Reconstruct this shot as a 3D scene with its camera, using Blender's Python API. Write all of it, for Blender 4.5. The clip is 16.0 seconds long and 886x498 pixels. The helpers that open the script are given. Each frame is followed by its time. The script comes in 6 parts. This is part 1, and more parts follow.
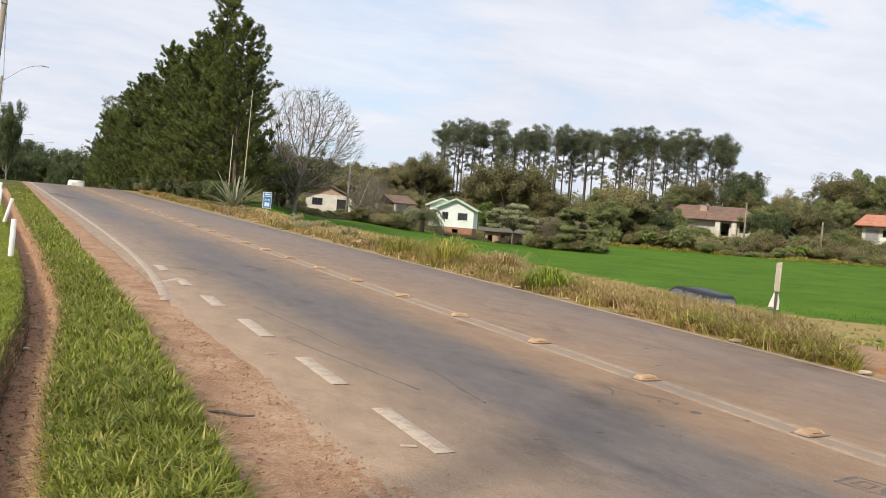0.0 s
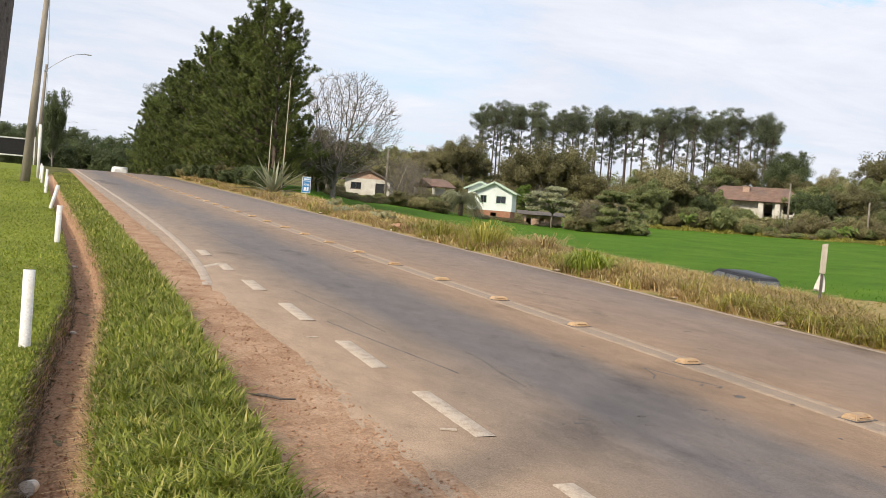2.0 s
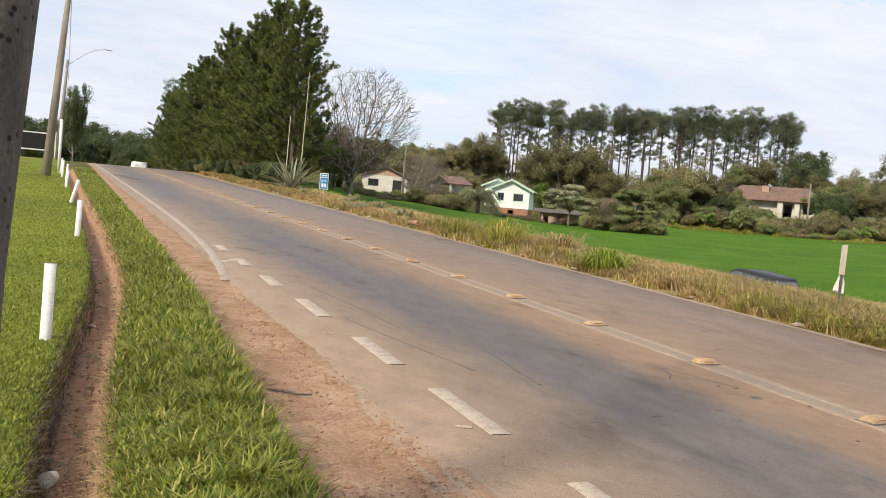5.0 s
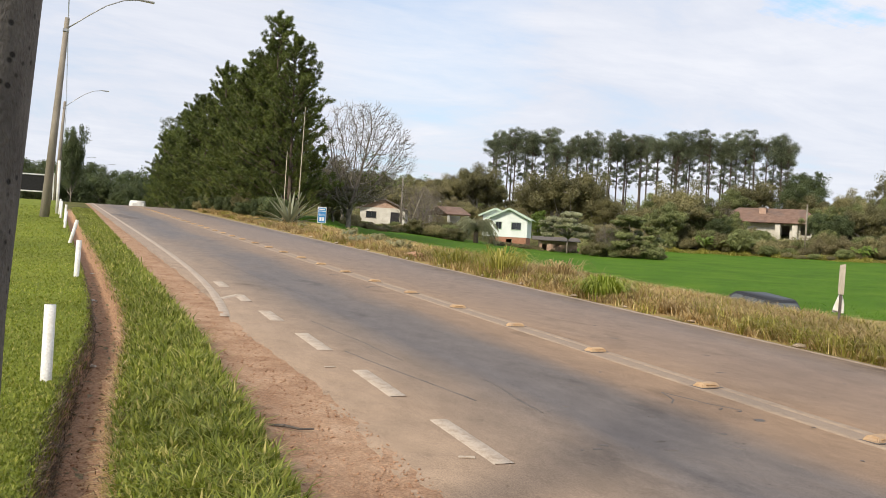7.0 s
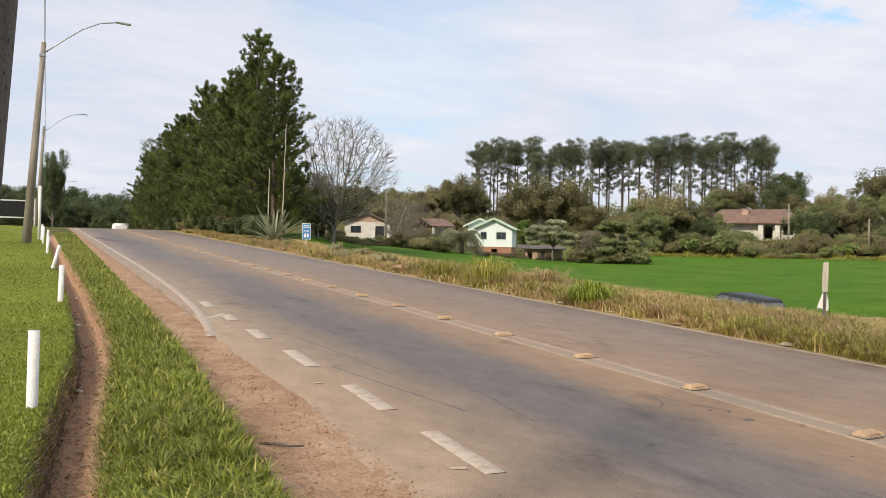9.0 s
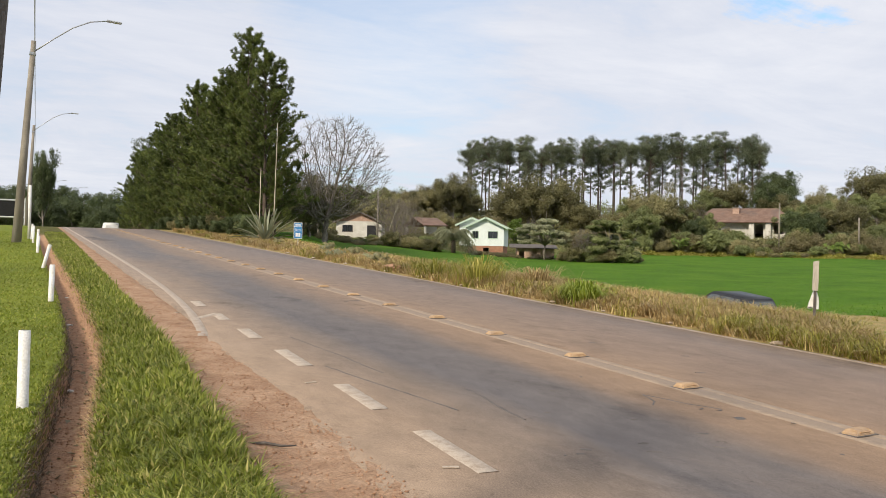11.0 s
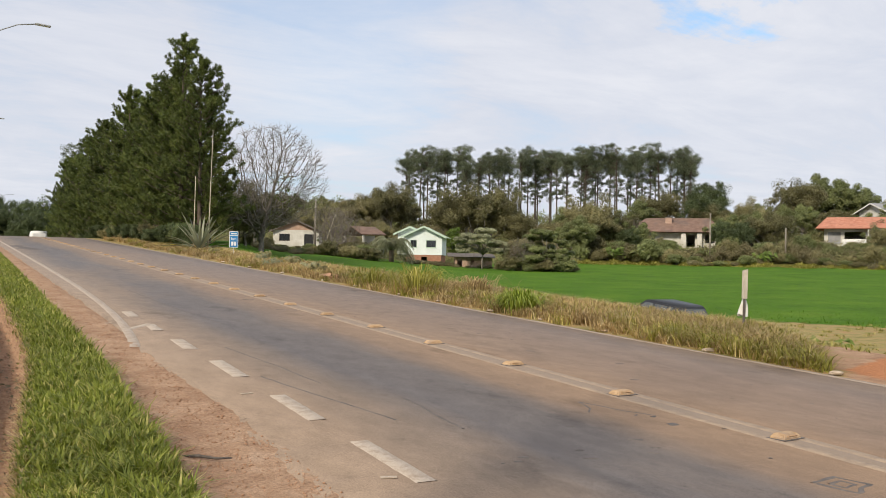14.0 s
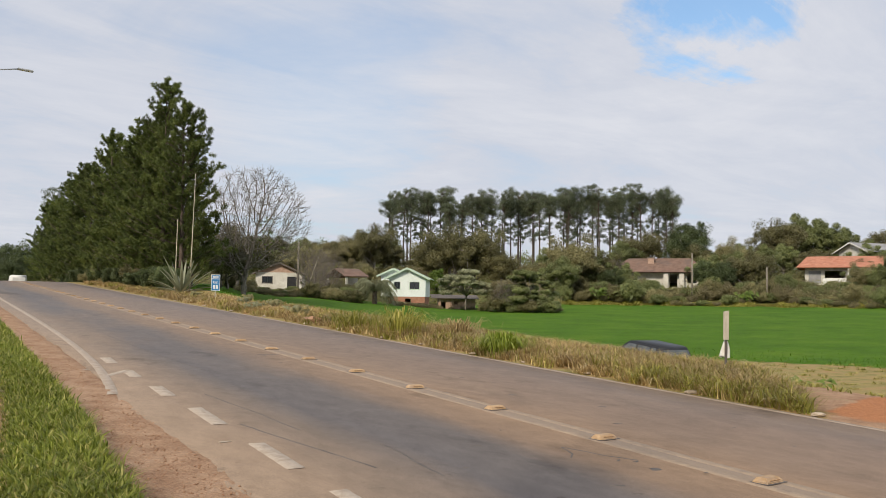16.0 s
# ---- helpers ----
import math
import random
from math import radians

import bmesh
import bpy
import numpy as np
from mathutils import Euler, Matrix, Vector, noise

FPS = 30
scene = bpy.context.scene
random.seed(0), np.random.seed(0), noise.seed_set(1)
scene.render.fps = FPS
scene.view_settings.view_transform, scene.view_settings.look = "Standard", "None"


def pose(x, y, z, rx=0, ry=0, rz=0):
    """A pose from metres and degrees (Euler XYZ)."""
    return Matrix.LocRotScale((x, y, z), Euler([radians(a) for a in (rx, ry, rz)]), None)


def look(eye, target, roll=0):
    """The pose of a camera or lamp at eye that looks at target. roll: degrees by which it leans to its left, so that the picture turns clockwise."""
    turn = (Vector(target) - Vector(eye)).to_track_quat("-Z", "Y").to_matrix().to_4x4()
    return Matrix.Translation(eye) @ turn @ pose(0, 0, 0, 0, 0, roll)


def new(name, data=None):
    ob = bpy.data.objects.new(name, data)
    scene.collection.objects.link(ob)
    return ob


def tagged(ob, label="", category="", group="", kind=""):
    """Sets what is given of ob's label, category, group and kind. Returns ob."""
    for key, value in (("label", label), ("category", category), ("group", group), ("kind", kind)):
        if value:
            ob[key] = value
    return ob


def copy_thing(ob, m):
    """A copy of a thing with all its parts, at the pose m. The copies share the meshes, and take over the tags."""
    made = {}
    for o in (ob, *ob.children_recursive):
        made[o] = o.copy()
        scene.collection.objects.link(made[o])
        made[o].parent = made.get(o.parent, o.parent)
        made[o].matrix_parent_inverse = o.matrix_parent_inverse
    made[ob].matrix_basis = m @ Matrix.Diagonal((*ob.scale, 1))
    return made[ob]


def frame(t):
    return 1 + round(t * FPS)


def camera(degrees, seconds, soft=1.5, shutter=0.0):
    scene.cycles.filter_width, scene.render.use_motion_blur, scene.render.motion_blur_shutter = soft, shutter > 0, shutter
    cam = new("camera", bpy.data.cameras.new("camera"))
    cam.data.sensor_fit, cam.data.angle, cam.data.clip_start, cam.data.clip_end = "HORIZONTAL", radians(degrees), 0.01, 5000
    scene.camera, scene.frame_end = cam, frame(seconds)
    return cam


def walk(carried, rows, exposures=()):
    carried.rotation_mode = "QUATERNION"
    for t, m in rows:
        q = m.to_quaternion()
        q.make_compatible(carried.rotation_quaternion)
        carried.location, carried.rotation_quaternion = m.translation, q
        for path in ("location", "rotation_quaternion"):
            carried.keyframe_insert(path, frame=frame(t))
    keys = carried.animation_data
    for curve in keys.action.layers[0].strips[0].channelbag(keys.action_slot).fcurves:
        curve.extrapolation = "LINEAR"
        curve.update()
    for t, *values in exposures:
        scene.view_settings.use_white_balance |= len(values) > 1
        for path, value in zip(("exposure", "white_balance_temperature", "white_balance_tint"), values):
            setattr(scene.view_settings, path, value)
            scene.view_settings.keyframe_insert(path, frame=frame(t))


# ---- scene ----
cam = camera(53.51, 16.0, soft=0.65)
PATH = [
    (0.0, 0.0014, 0.0255, 1.6323, 88.923, -4.667, -27.343),
    (0.5, 0.0022, 0.0325, 1.6337, 88.764, -4.668, -27.033),
    (1.0, 0.0007, 0.0278, 1.6323, 88.486, -4.573, -26.250),
    (1.5, 0.0134, 0.0442, 1.6302, 88.075, -4.350, -25.503),
    (2.0, 0.0115, 0.0528, 1.6304, 87.652, -4.269, -24.835),
    (2.5, 0.0083, 0.0455, 1.6285, 87.405, -4.302, -24.183),
    (3.0, 0.0071, 0.0484, 1.6315, 87.309, -4.500, -23.585),
    (3.5, 0.0056, 0.0402, 1.6311, 87.416, -4.779, -23.265),
    (4.0, 0.0037, 0.0401, 1.6337, 87.359, -4.949, -23.552),
    (6.5, 0.0018, 0.0216, 1.6355, 88.100, -3.996, -23.882),
    (7.0, 0.0004, 0.0104, 1.6358, 89.377, -3.207, -23.823),
    (7.5, -0.0005, 0.0113, 1.6346, 90.249, -2.548, -24.086),
    (8.0, -0.0000, -0.0000, 1.6300, 90.500, -2.000, -24.390),
    (8.5, 0.0043, -0.0002, 1.6320, 90.299, -1.532, -24.603),
    (9.0, 0.0073, -0.0000, 1.6314, 90.190, -1.187, -24.756),
    (11.5, 0.0026, -0.0033, 1.6328, 90.121, -1.153, -25.740),
    (12.0, -0.0008, -0.0124, 1.6326, 90.297, -1.177, -26.940),
    (12.5, -0.0026, -0.0179, 1.6319, 90.596, -1.196, -27.831),
    (13.0, -0.0046, -0.0169, 1.6329, 90.804, -1.190, -28.282),
    (13.5, 0.0012, -0.0132, 1.6313, 90.908, -1.139, -28.660),
    (14.0, 0.0038, -0.0043, 1.6341, 90.810, -1.118, -29.318),
    (14.5, -0.0001, -0.0120, 1.6354, 91.417, -0.776, -29.426),
    (15.0, 0.0028, -0.0387, 1.6496, 92.798, -0.521, -29.776),
    (15.5, 0.0100, -0.0432, 1.6628, 93.691, -0.547, -30.312),
    (16.0, 0.0329, -0.0175, 1.6678, 93.517, -0.734, -30.373),
]
walk(cam, [(t, pose(x, y, z, rx, ry, rz)) for t, x, y, z, rx, ry, rz in PATH],
     exposures=[(0.0, 0.30), (3.5, 0.38), (8.0, 0.28), (13.0, 0.18), (14.5, 0.12), (16.0, 0.0)])

# ---- light ----
SUN_ELEV, SUN_AZ = 36.0, 238.6          # azimuth clockwise from the road's direction
world = bpy.data.worlds.new("sky")
scene.world = world
world.use_nodes = True
wn, wl = world.node_tree.nodes, world.node_tree.links
wn.clear()
sky = wn.new("ShaderNodeTexSky")
sky.sky_type = "NISHITA"
sky.sun_disc = False
sky.sun_elevation, sky.sun_rotation = radians(SUN_ELEV), radians(SUN_AZ)
sky.air_density, sky.dust_density = 1.2, 0.6
bg_sky = wn.new("ShaderNodeBackground")
bg_sky.inputs["Strength"].default_value = 0.145
tint = wn.new("ShaderNodeMix")
tint.data_type, tint.blend_type = "RGBA", "MULTIPLY"
tint.inputs["Factor"].default_value = 1.0
tint.inputs[7].default_value = (0.70, 0.93, 1.10, 1)
wl.new(sky.outputs[0], tint.inputs[6])
wl.new(tint.outputs[2], bg_sky.inputs["Color"])
bg_cloud = wn.new("ShaderNodeBackground")
bg_cloud.inputs["Strength"].default_value = 0.76
tc = wn.new("ShaderNodeTexCoord")
sep = wn.new("ShaderNodeSeparateXYZ")
wl.new(tc.outputs["Generated"], sep.inputs[0])
# clouds lie on a flat layer: direction divided by its height
addz = wn.new("ShaderNodeMath")
addz.operation = "ADD"
addz.inputs[1].default_value = 0.16
wl.new(sep.outputs["Z"], addz.inputs[0])
proj = wn.new("ShaderNodeVectorMath")
proj.operation = "DIVIDE"
comb = wn.new("ShaderNodeCombineXYZ")
for k in range(3):
    wl.new(addz.outputs[0], comb.inputs[k])
wl.new(tc.outputs["Generated"], proj.inputs[0])
wl.new(comb.outputs[0], proj.inputs[1])
shift = wn.new("ShaderNodeMapping")
shift.inputs["Location"].default_value = (3.1, 1.7, 0.0)
shift.inputs["Rotation"].default_value = (0, 0, radians(35))
shift.inputs["Scale"].default_value = (0.75, 1.0, 0.0)
wl.new(proj.outputs[0], shift.inputs["Vector"])
cl = wn.new("ShaderNodeTexNoise")
cl.inputs["Scale"].default_value, cl.inputs["Detail"].default_value = 1.1, 7.0
cl.inputs["Roughness"].default_value, cl.inputs["Distortion"].default_value = 0.66, 0.7
wl.new(shift.outputs[0], cl.inputs["Vector"])
cover = wn.new("ShaderNodeMapRange")
cover.inputs["From Min"].default_value, cover.inputs["From Max"].default_value = 0.30, 0.50
cover.inputs["To Min"].default_value, cover.inputs["To Max"].default_value = 0.74, 0.98
tone = wn.new("ShaderNodeValToRGB")
tone.color_ramp.elements[0].position, tone.color_ramp.elements[0].color = 0.34, (0.70, 0.755, 0.89, 1)
tone.color_ramp.elements[1].position, tone.color_ramp.elements[1].color = 0.64, (0.95, 0.965, 1.035, 1)
# long thin streaks laid over the billows
drawn = wn.new("ShaderNodeMapping")
drawn.inputs["Rotation"].default_value = (0, 0, radians(-62))
drawn.inputs["Scale"].default_value = (0.7, 1.7, 0.0)
wl.new(proj.outputs[0], drawn.inputs["Vector"])
wisp = wn.new("ShaderNodeTexNoise")
wisp.inputs["Scale"].default_value, wisp.inputs["Detail"].default_value = 1.6, 8.0
wisp.inputs["Roughness"].default_value, wisp.inputs["Distortion"].default_value = 0.62, 0.8
wl.new(drawn.outputs[0], wisp.inputs["Vector"])
body = wn.new("ShaderNodeMix")
body.data_type = "FLOAT"
body.inputs["Factor"].default_value = 0.42
wl.new(cl.outputs["Fac"], body.inputs[2])
wl.new(wisp.outputs["Fac"], body.inputs[3])
wl.new(body.outputs[0], tone.inputs[0])
wl.new(body.outputs[0], cover.inputs["Value"])
wl.new(tone.outputs[0], bg_cloud.inputs["Color"])
# two thin places in the cloud where blue shows
left_cover = cover.outputs[0]
for bearing, height, lo, hi, amount in ((48.2, 17.6, 0.9945, 0.9985, 0.80), (22.0, 13.0, 0.988, 1.000, 0.20)):
    dot = wn.new("ShaderNodeVectorMath")
    dot.operation = "DOT_PRODUCT"
    a_, e_ = radians(bearing), radians(height)
    dot.inputs[1].default_value = (math.sin(a_) * math.cos(e_), math.cos(a_) * math.cos(e_), math.sin(e_))
    wl.new(tc.outputs["Generated"], dot.inputs[0])
    jitter = wn.new("ShaderNodeMath")
    jitter.operation = "MULTIPLY_ADD"
    wl.new(body.outputs[0], jitter.inputs[0])
    jitter.inputs[1].default_value = -0.05
    wl.new(dot.outputs["Value"], jitter.inputs[2])
    gap = wn.new("ShaderNodeMapRange")
    gap.inputs["From Min"].default_value, gap.inputs["From Max"].default_value = lo - 0.025, hi - 0.025
    gap.inputs["To Min"].default_value, gap.inputs["To Max"].default_value = 1.0, 1.0 - amount
    wl.new(jitter.outputs[0], gap.inputs["Value"])
    mul = wn.new("ShaderNodeMath")
    mul.operation = "MULTIPLY"
    wl.new(left_cover, mul.inputs[0])
    wl.new(gap.outputs[0], mul.inputs[1])
    left_cover = mul.outputs[0]
mixw = wn.new("ShaderNodeMixShader")
wl.new(left_cover, mixw.inputs[0])
wl.new(bg_sky.outputs[0], mixw.inputs[1])
wl.new(bg_cloud.outputs[0], mixw.inputs[2])
outw = wn.new("ShaderNodeOutputWorld")
wl.new(mixw.outputs[0], outw.inputs[0])

lamp = bpy.data.lights.new("sun", "SUN")
lamp.energy, lamp.angle, lamp.color = 3.3, radians(8.0), (1.0, 0.88, 0.72)
sun = new("sun", lamp)
az, el = radians(SUN_AZ), radians(SUN_ELEV)
to_sun = Vector((math.sin(az) * math.cos(el), math.cos(az) * math.cos(el), math.sin(el)))
sun.matrix_world = look(to_sun * 50, (0, 0, 0))

# ---- materials ----


def graph(name):
    m = bpy.data.materials.new(name)
    m.use_nodes = True
    nt = m.node_tree
    return m, nt.nodes, nt.links, nt.nodes["Principled BSDF"]


def noise_node(n, l, scale, detail=4.0, rough=0.55, coord="Position", stretch=None):
    t = n.new("ShaderNodeTexNoise")
    t.inputs["Scale"].default_value, t.inputs["Detail"].default_value, t.inputs["Roughness"].default_value = scale, detail, rough
    if coord == "Position":
        src = n.new("ShaderNodeNewGeometry").outputs["Position"]
    else:
        src = n.new("ShaderNodeTexCoord").outputs["Object"]
    if stretch:
        mp = n.new("ShaderNodeMapping")
        mp.inputs["Scale"].default_value = stretch
        l.new(src, mp.inputs["Vector"])
        src = mp.outputs[0]
    l.new(src, t.inputs["Vector"])
    return t


def ramp_node(n, l, src, stops):
    r = n.new("ShaderNodeValToRGB")
    e = r.color_ramp.elements
    while len(e) < len(stops):
        e.new(0.5)
    for k, (p, c) in enumerate(stops):
        e[k].position, e[k].color = p, (c[0], c[1], c[2], 1) if hasattr(c, "__len__") else (c, c, c, 1)
    l.new(src, r.inputs[0])
    return r


def mix_node(n, l, fac, a, b, kind="MIX"):
    m = n.new("ShaderNodeMix")
    m.data_type, m.blend_type = "RGBA", kind
    for sock, v in ((m.inputs["Factor"], fac), (m.inputs[6], a), (m.inputs[7], b)):
        if isinstance(v, (int, float)):
            sock.default_value = v
        elif isinstance(v, tuple):
            sock.default_value = (*v, 1)
        else:
            l.new(v, sock)
    return m.outputs[2]


def bump_node(n, l, src, bsdf, strength=0.3, distance=0.02):
    b = n.new("ShaderNodeBump")
    b.inputs["Strength"].default_value, b.inputs["Distance"].default_value = strength, distance
    l.new(src, b.inputs["Height"])
    l.new(b.outputs[0], bsdf.inputs["Normal"])


def surface(name, dark, light, scale=6.0, fine=60.0, rough=0.75, metal=0.0, bump=0.25, dist=0.01, stain=None, stretch=None, vary=0.0, coord="Position"):
    """Two scales of variation between two colours, with an optional stain colour."""
    m, n, l, b = graph(name)
    big = noise_node(n, l, scale, 5, 0.6, coord, stretch)
    small = noise_node(n, l, fine, 3, 0.6, coord, stretch)
    c = ramp_node(n, l, big.outputs["Fac"], [(0.32, dark), (0.68, light)]).outputs[0]
    grain = ramp_node(n, l, small.outputs["Fac"], [(0.3, 0.78), (0.7, 1.12)]).outputs[0]
    c = mix_node(n, l, 1.0, c, grain, "MULTIPLY")
    if stain:
        s = ramp_node(n, l, noise_node(n, l, scale * 0.37, 6, 0.65, coord).outputs["Fac"], [(0.5, 0.0), (0.68, 0.85)]).outputs[0]
        c = mix_node(n, l, s, c, stain)
    if vary:
        info = n.new("ShaderNodeObjectInfo")
        c = mix_node(n, l, 1.0, c, ramp_node(n, l, info.outputs["Random"], [(0.0, 1 - vary), (1.0, 1 + vary)]).outputs[0], "MULTIPLY")
    l.new(c, b.inputs["Base Color"])
    b.inputs["Roughness"].default_value, b.inputs["Metallic"].default_value = rough, metal
    if bump:
        bump_node(n, l, small.outputs["Fac"], b, bump, dist)
    return m


def foliage(name, dark, light, tip=None, translucent=0.35, vary=0.12, clumped=False):
    """Leaves or blades: colour by island or by clump, slightly by object, some light through."""
    m, n, l, b = graph(name)
    geo = n.new("ShaderNodeNewGeometry")
    stops = [(0.0, dark), (0.8, light)] + ([(1.0, tip)] if tip else [])
    pick = geo.outputs["Random Per Island"]
    if clumped:
        tuft = n.new("ShaderNodeAttribute")
        tuft.attribute_name = "clump"
        blend = n.new("ShaderNodeMath")
        blend.operation = "MULTIPLY_ADD"
        half = n.new("ShaderNodeMath")
        half.operation = "MULTIPLY"
        half.inputs[1].default_value = 0.6
        l.new(tuft.outputs["Fac"], half.inputs[0])
        l.new(pick, blend.inputs[0])
        blend.inputs[1].default_value = 0.4
        l.new(half.outputs[0], blend.inputs[2])
        pick = blend.outputs[0]
    c = ramp_node(n, l, pick, stops).outputs[0]
    big = noise_node(n, l, 0.35, 3, 0.5)
    c = mix_node(n, l, 1.0, c, ramp_node(n, l, big.outputs["Fac"], [(0.3, 0.75), (0.7, 1.25)]).outputs[0], "MULTIPLY")
    info = n.new("ShaderNodeObjectInfo")
    c = mix_node(n, l, 1.0, c, ramp_node(n, l, info.outputs["Random"], [(0.0, 1 - vary), (1.0, 1 + vary)]).outputs[0], "MULTIPLY")
    l.new(c, b.inputs["Base Color"])
    b.inputs["Roughness"].default_value = 0.5
    b.inputs["Specular IOR Level"].default_value = 0.35
    tr = n.new("ShaderNodeBsdfTranslucent")
    l.new(c, tr.inputs["Color"])
    mx = n.new("ShaderNodeMixShader")
    mx.inputs[0].default_value = translucent
    l.new(b.outputs[0], mx.inputs[1])
    l.new(tr.outputs[0], mx.inputs[2])
    l.new(mx.outputs[0], n["Material Output"].inputs["Surface"])
    return m


M_pine = foliage("pine_needles", (0.050, 0.070, 0.020), (0.150, 0.185, 0.045), (0.23, 0.245, 0.075), 0.25, clumped=True)
M_pinefar = foliage("grove_needles", (0.095, 0.115, 0.066), (0.155, 0.18, 0.10), (0.20, 0.215, 0.125), 0.3, clumped=True)
M_leafdeep = foliage("deep_green_leaves", (0.055, 0.078, 0.030), (0.115, 0.145, 0.055), (0.16, 0.18, 0.075), 0.3, clumped=True)
# dark, green, olive and brownish leaves coloured paler to stand in for distance haze
M_leafdark = foliage("dark_leaves", (0.115, 0.110, 0.050), (0.21, 0.195, 0.086), (0.27, 0.24, 0.11), 0.35, clumped=True)
M_leafmid = foliage("green_leaves", (0.150, 0.175, 0.068), (0.27, 0.30, 0.115), (0.34, 0.35, 0.16), 0.4, clumped=True)
M_leafolive = foliage("olive_leaves", (0.20, 0.185, 0.088), (0.33, 0.30, 0.140), (0.44, 0.38, 0.21), 0.4, clumped=True)
M_leafbright = foliage("bright_leaves", (0.12, 0.19, 0.035), (0.22, 0.30, 0.06), None, 0.4, clumped=True)
M_leafbrown = foliage("brownish_leaves", (0.17, 0.152, 0.082), (0.30, 0.262, 0.135), (0.42, 0.35, 0.20), 0.4, clumped=True)
M_leafgrey = foliage("greyish_leaves", (0.21, 0.22, 0.125), (0.36, 0.37, 0.22), (0.47, 0.46, 0.31), 0.35, clumped=True)
M_grass = foliage("grass_blades", (0.105, 0.140, 0.018), (0.33, 0.365, 0.058), (0.56, 0.49, 0.18), 0.4)
M_lawn = foliage("lawn_blades", (0.135, 0.175, 0.018), (0.265, 0.30, 0.038), (0.40, 0.37, 0.10), 0.35)
M_dry = foliage("dry_blades", (0.34, 0.235, 0.10), (0.63, 0.475, 0.22), (0.74, 0.62, 0.36), 0.4)
M_cane = foliage("cane_blades", (0.20, 0.20, 0.035), (0.40, 0.37, 0.08), (0.62, 0.50, 0.20), 0.4)
M_crop = foliage("crop_blades", (0.070, 0.16, 0.010), (0.125, 0.25, 0.020), None, 0.4)
M_bark = surface("pine_bark", (0.07, 0.052, 0.040), (0.15, 0.115, 0.09), 5, 40, 0.9, bump=0.6, dist=0.03)
M_barkgrey = surface("grey_bark", (0.16, 0.14, 0.12), (0.30, 0.27, 0.235), 5, 40, 0.9, bump=0.5, dist=0.02)
M_twig = surface("pale_twigs", (0.16, 0.135, 0.11), (0.29, 0.255, 0.21), 4, 40, 0.9, bump=0.4, dist=0.02)
M_concrete = surface("pole_concrete", (0.19, 0.165, 0.13), (0.33, 0.295, 0.245), 2.5, 70, 0.9, bump=0.3, stain=(0.17, 0.15, 0.12), stretch=(1, 1, 0.35))
M_polegrey = surface("pitted_grey_pole", (0.07, 0.064, 0.058), (0.15, 0.138, 0.125), 7, 90, 0.95, bump=0.8, dist=0.02, stretch=(1, 1, 0.5))
M_oldwood = surface("weathered_wood", (0.075, 0.062, 0.052), (0.20, 0.175, 0.155), 9, 55, 0.95, bump=0.9, dist=0.03, stain=(0.05, 0.042, 0.036), stretch=(1, 1, 0.22))
M_pvc = surface("white_pvc", (0.68, 0.67, 0.62), (0.82, 0.81, 0.78), 8, 60, 0.45, bump=0.05, stain=(0.60, 0.55, 0.44))
M_white = surface("white_paint", (0.66, 0.66, 0.62), (0.80, 0.80, 0.77), 3, 50, 0.6, bump=0.08)
M_steel = surface("galvanised_steel", (0.34, 0.35, 0.36), (0.52, 0.53, 0.54), 8, 80, 0.45, 0.6, 0.1)
M_black = surface("black_paint", (0.010, 0.010, 0.011), (0.02, 0.02, 0.022), 6, 60, 0.9, bump=0.1)
M_dirt = surface("red_dirt", (0.30, 0.165, 0.095), (0.45, 0.27, 0.165), 3, 45, 0.95, bump=0.6, dist=0.02)


def pit(m):
    """Dark round pits scattered over a surface."""
    n, l = m.node_tree.nodes, m.node_tree.links
    b = n["Principled BSDF"]
    old = b.inputs["Base Color"].links[0].from_socket
    v = n.new("ShaderNodeTexVoronoi")
    v.inputs["Scale"].default_value = 26.0
    l.new(n.new("ShaderNodeNewGeometry").outputs["Position"], v.inputs["Vector"])
    hole = ramp_node(n, l, v.outputs["Distance"], [(0.16, 0.12), (0.30, 1.0)]).outputs[0]
    few = ramp_node(n, l, noise_node(n, l, 7.0, 3).outputs["Fac"], [(0.50, 1.0), (0.56, 0.0)]).outputs[0]
    dark = mix_node(n, l, few, hole, (1.0, 1.0, 1.0))
    l.new(mix_node(n, l, 1.0, old, dark, "MULTIPLY"), b.inputs["Base Color"])


pit(M_polegrey)


# ---- mesh helpers ----
def part(name, data, material, parent=None, label=""):
    if isinstance(data, bmesh.types.BMesh):
        me = bpy.data.meshes.new(name)
        data.to_mesh(me)
        data.free()
    else:
        me = data
    if material and not me.materials:
        me.materials.append(material)
    ob = new(name, me)
    if parent:
        ob.parent = parent
    if label:
        ob["label"] = label
    return ob


def thing(name, m, label, category, group="", kind=""):
    ob = new(name)
    ob.empty_display_size = 0.3
    ob.matrix_basis = m
    return tagged(ob, label, category, group, kind)


def np_mesh(name, verts, faces, smooth=False):
    me = bpy.data.meshes.new(name)
    verts, faces = np.asarray(verts, dtype=np.float32), np.asarray(faces, dtype=np.int32)
    k = faces.shape[1]
    me.vertices.add(len(verts))
    me.vertices.foreach_set("co", verts.ravel())
    me.loops.add(faces.size)
    me.loops.foreach_set("vertex_index", faces.ravel())
    me.polygons.add(len(faces))
    me.polygons.foreach_set("loop_start", np.arange(len(faces), dtype=np.int32) * k)
    if smooth:
        me.polygons.foreach_set("use_smooth", np.ones(len(faces), dtype=bool))
    me.update(calc_edges=True)
    return me


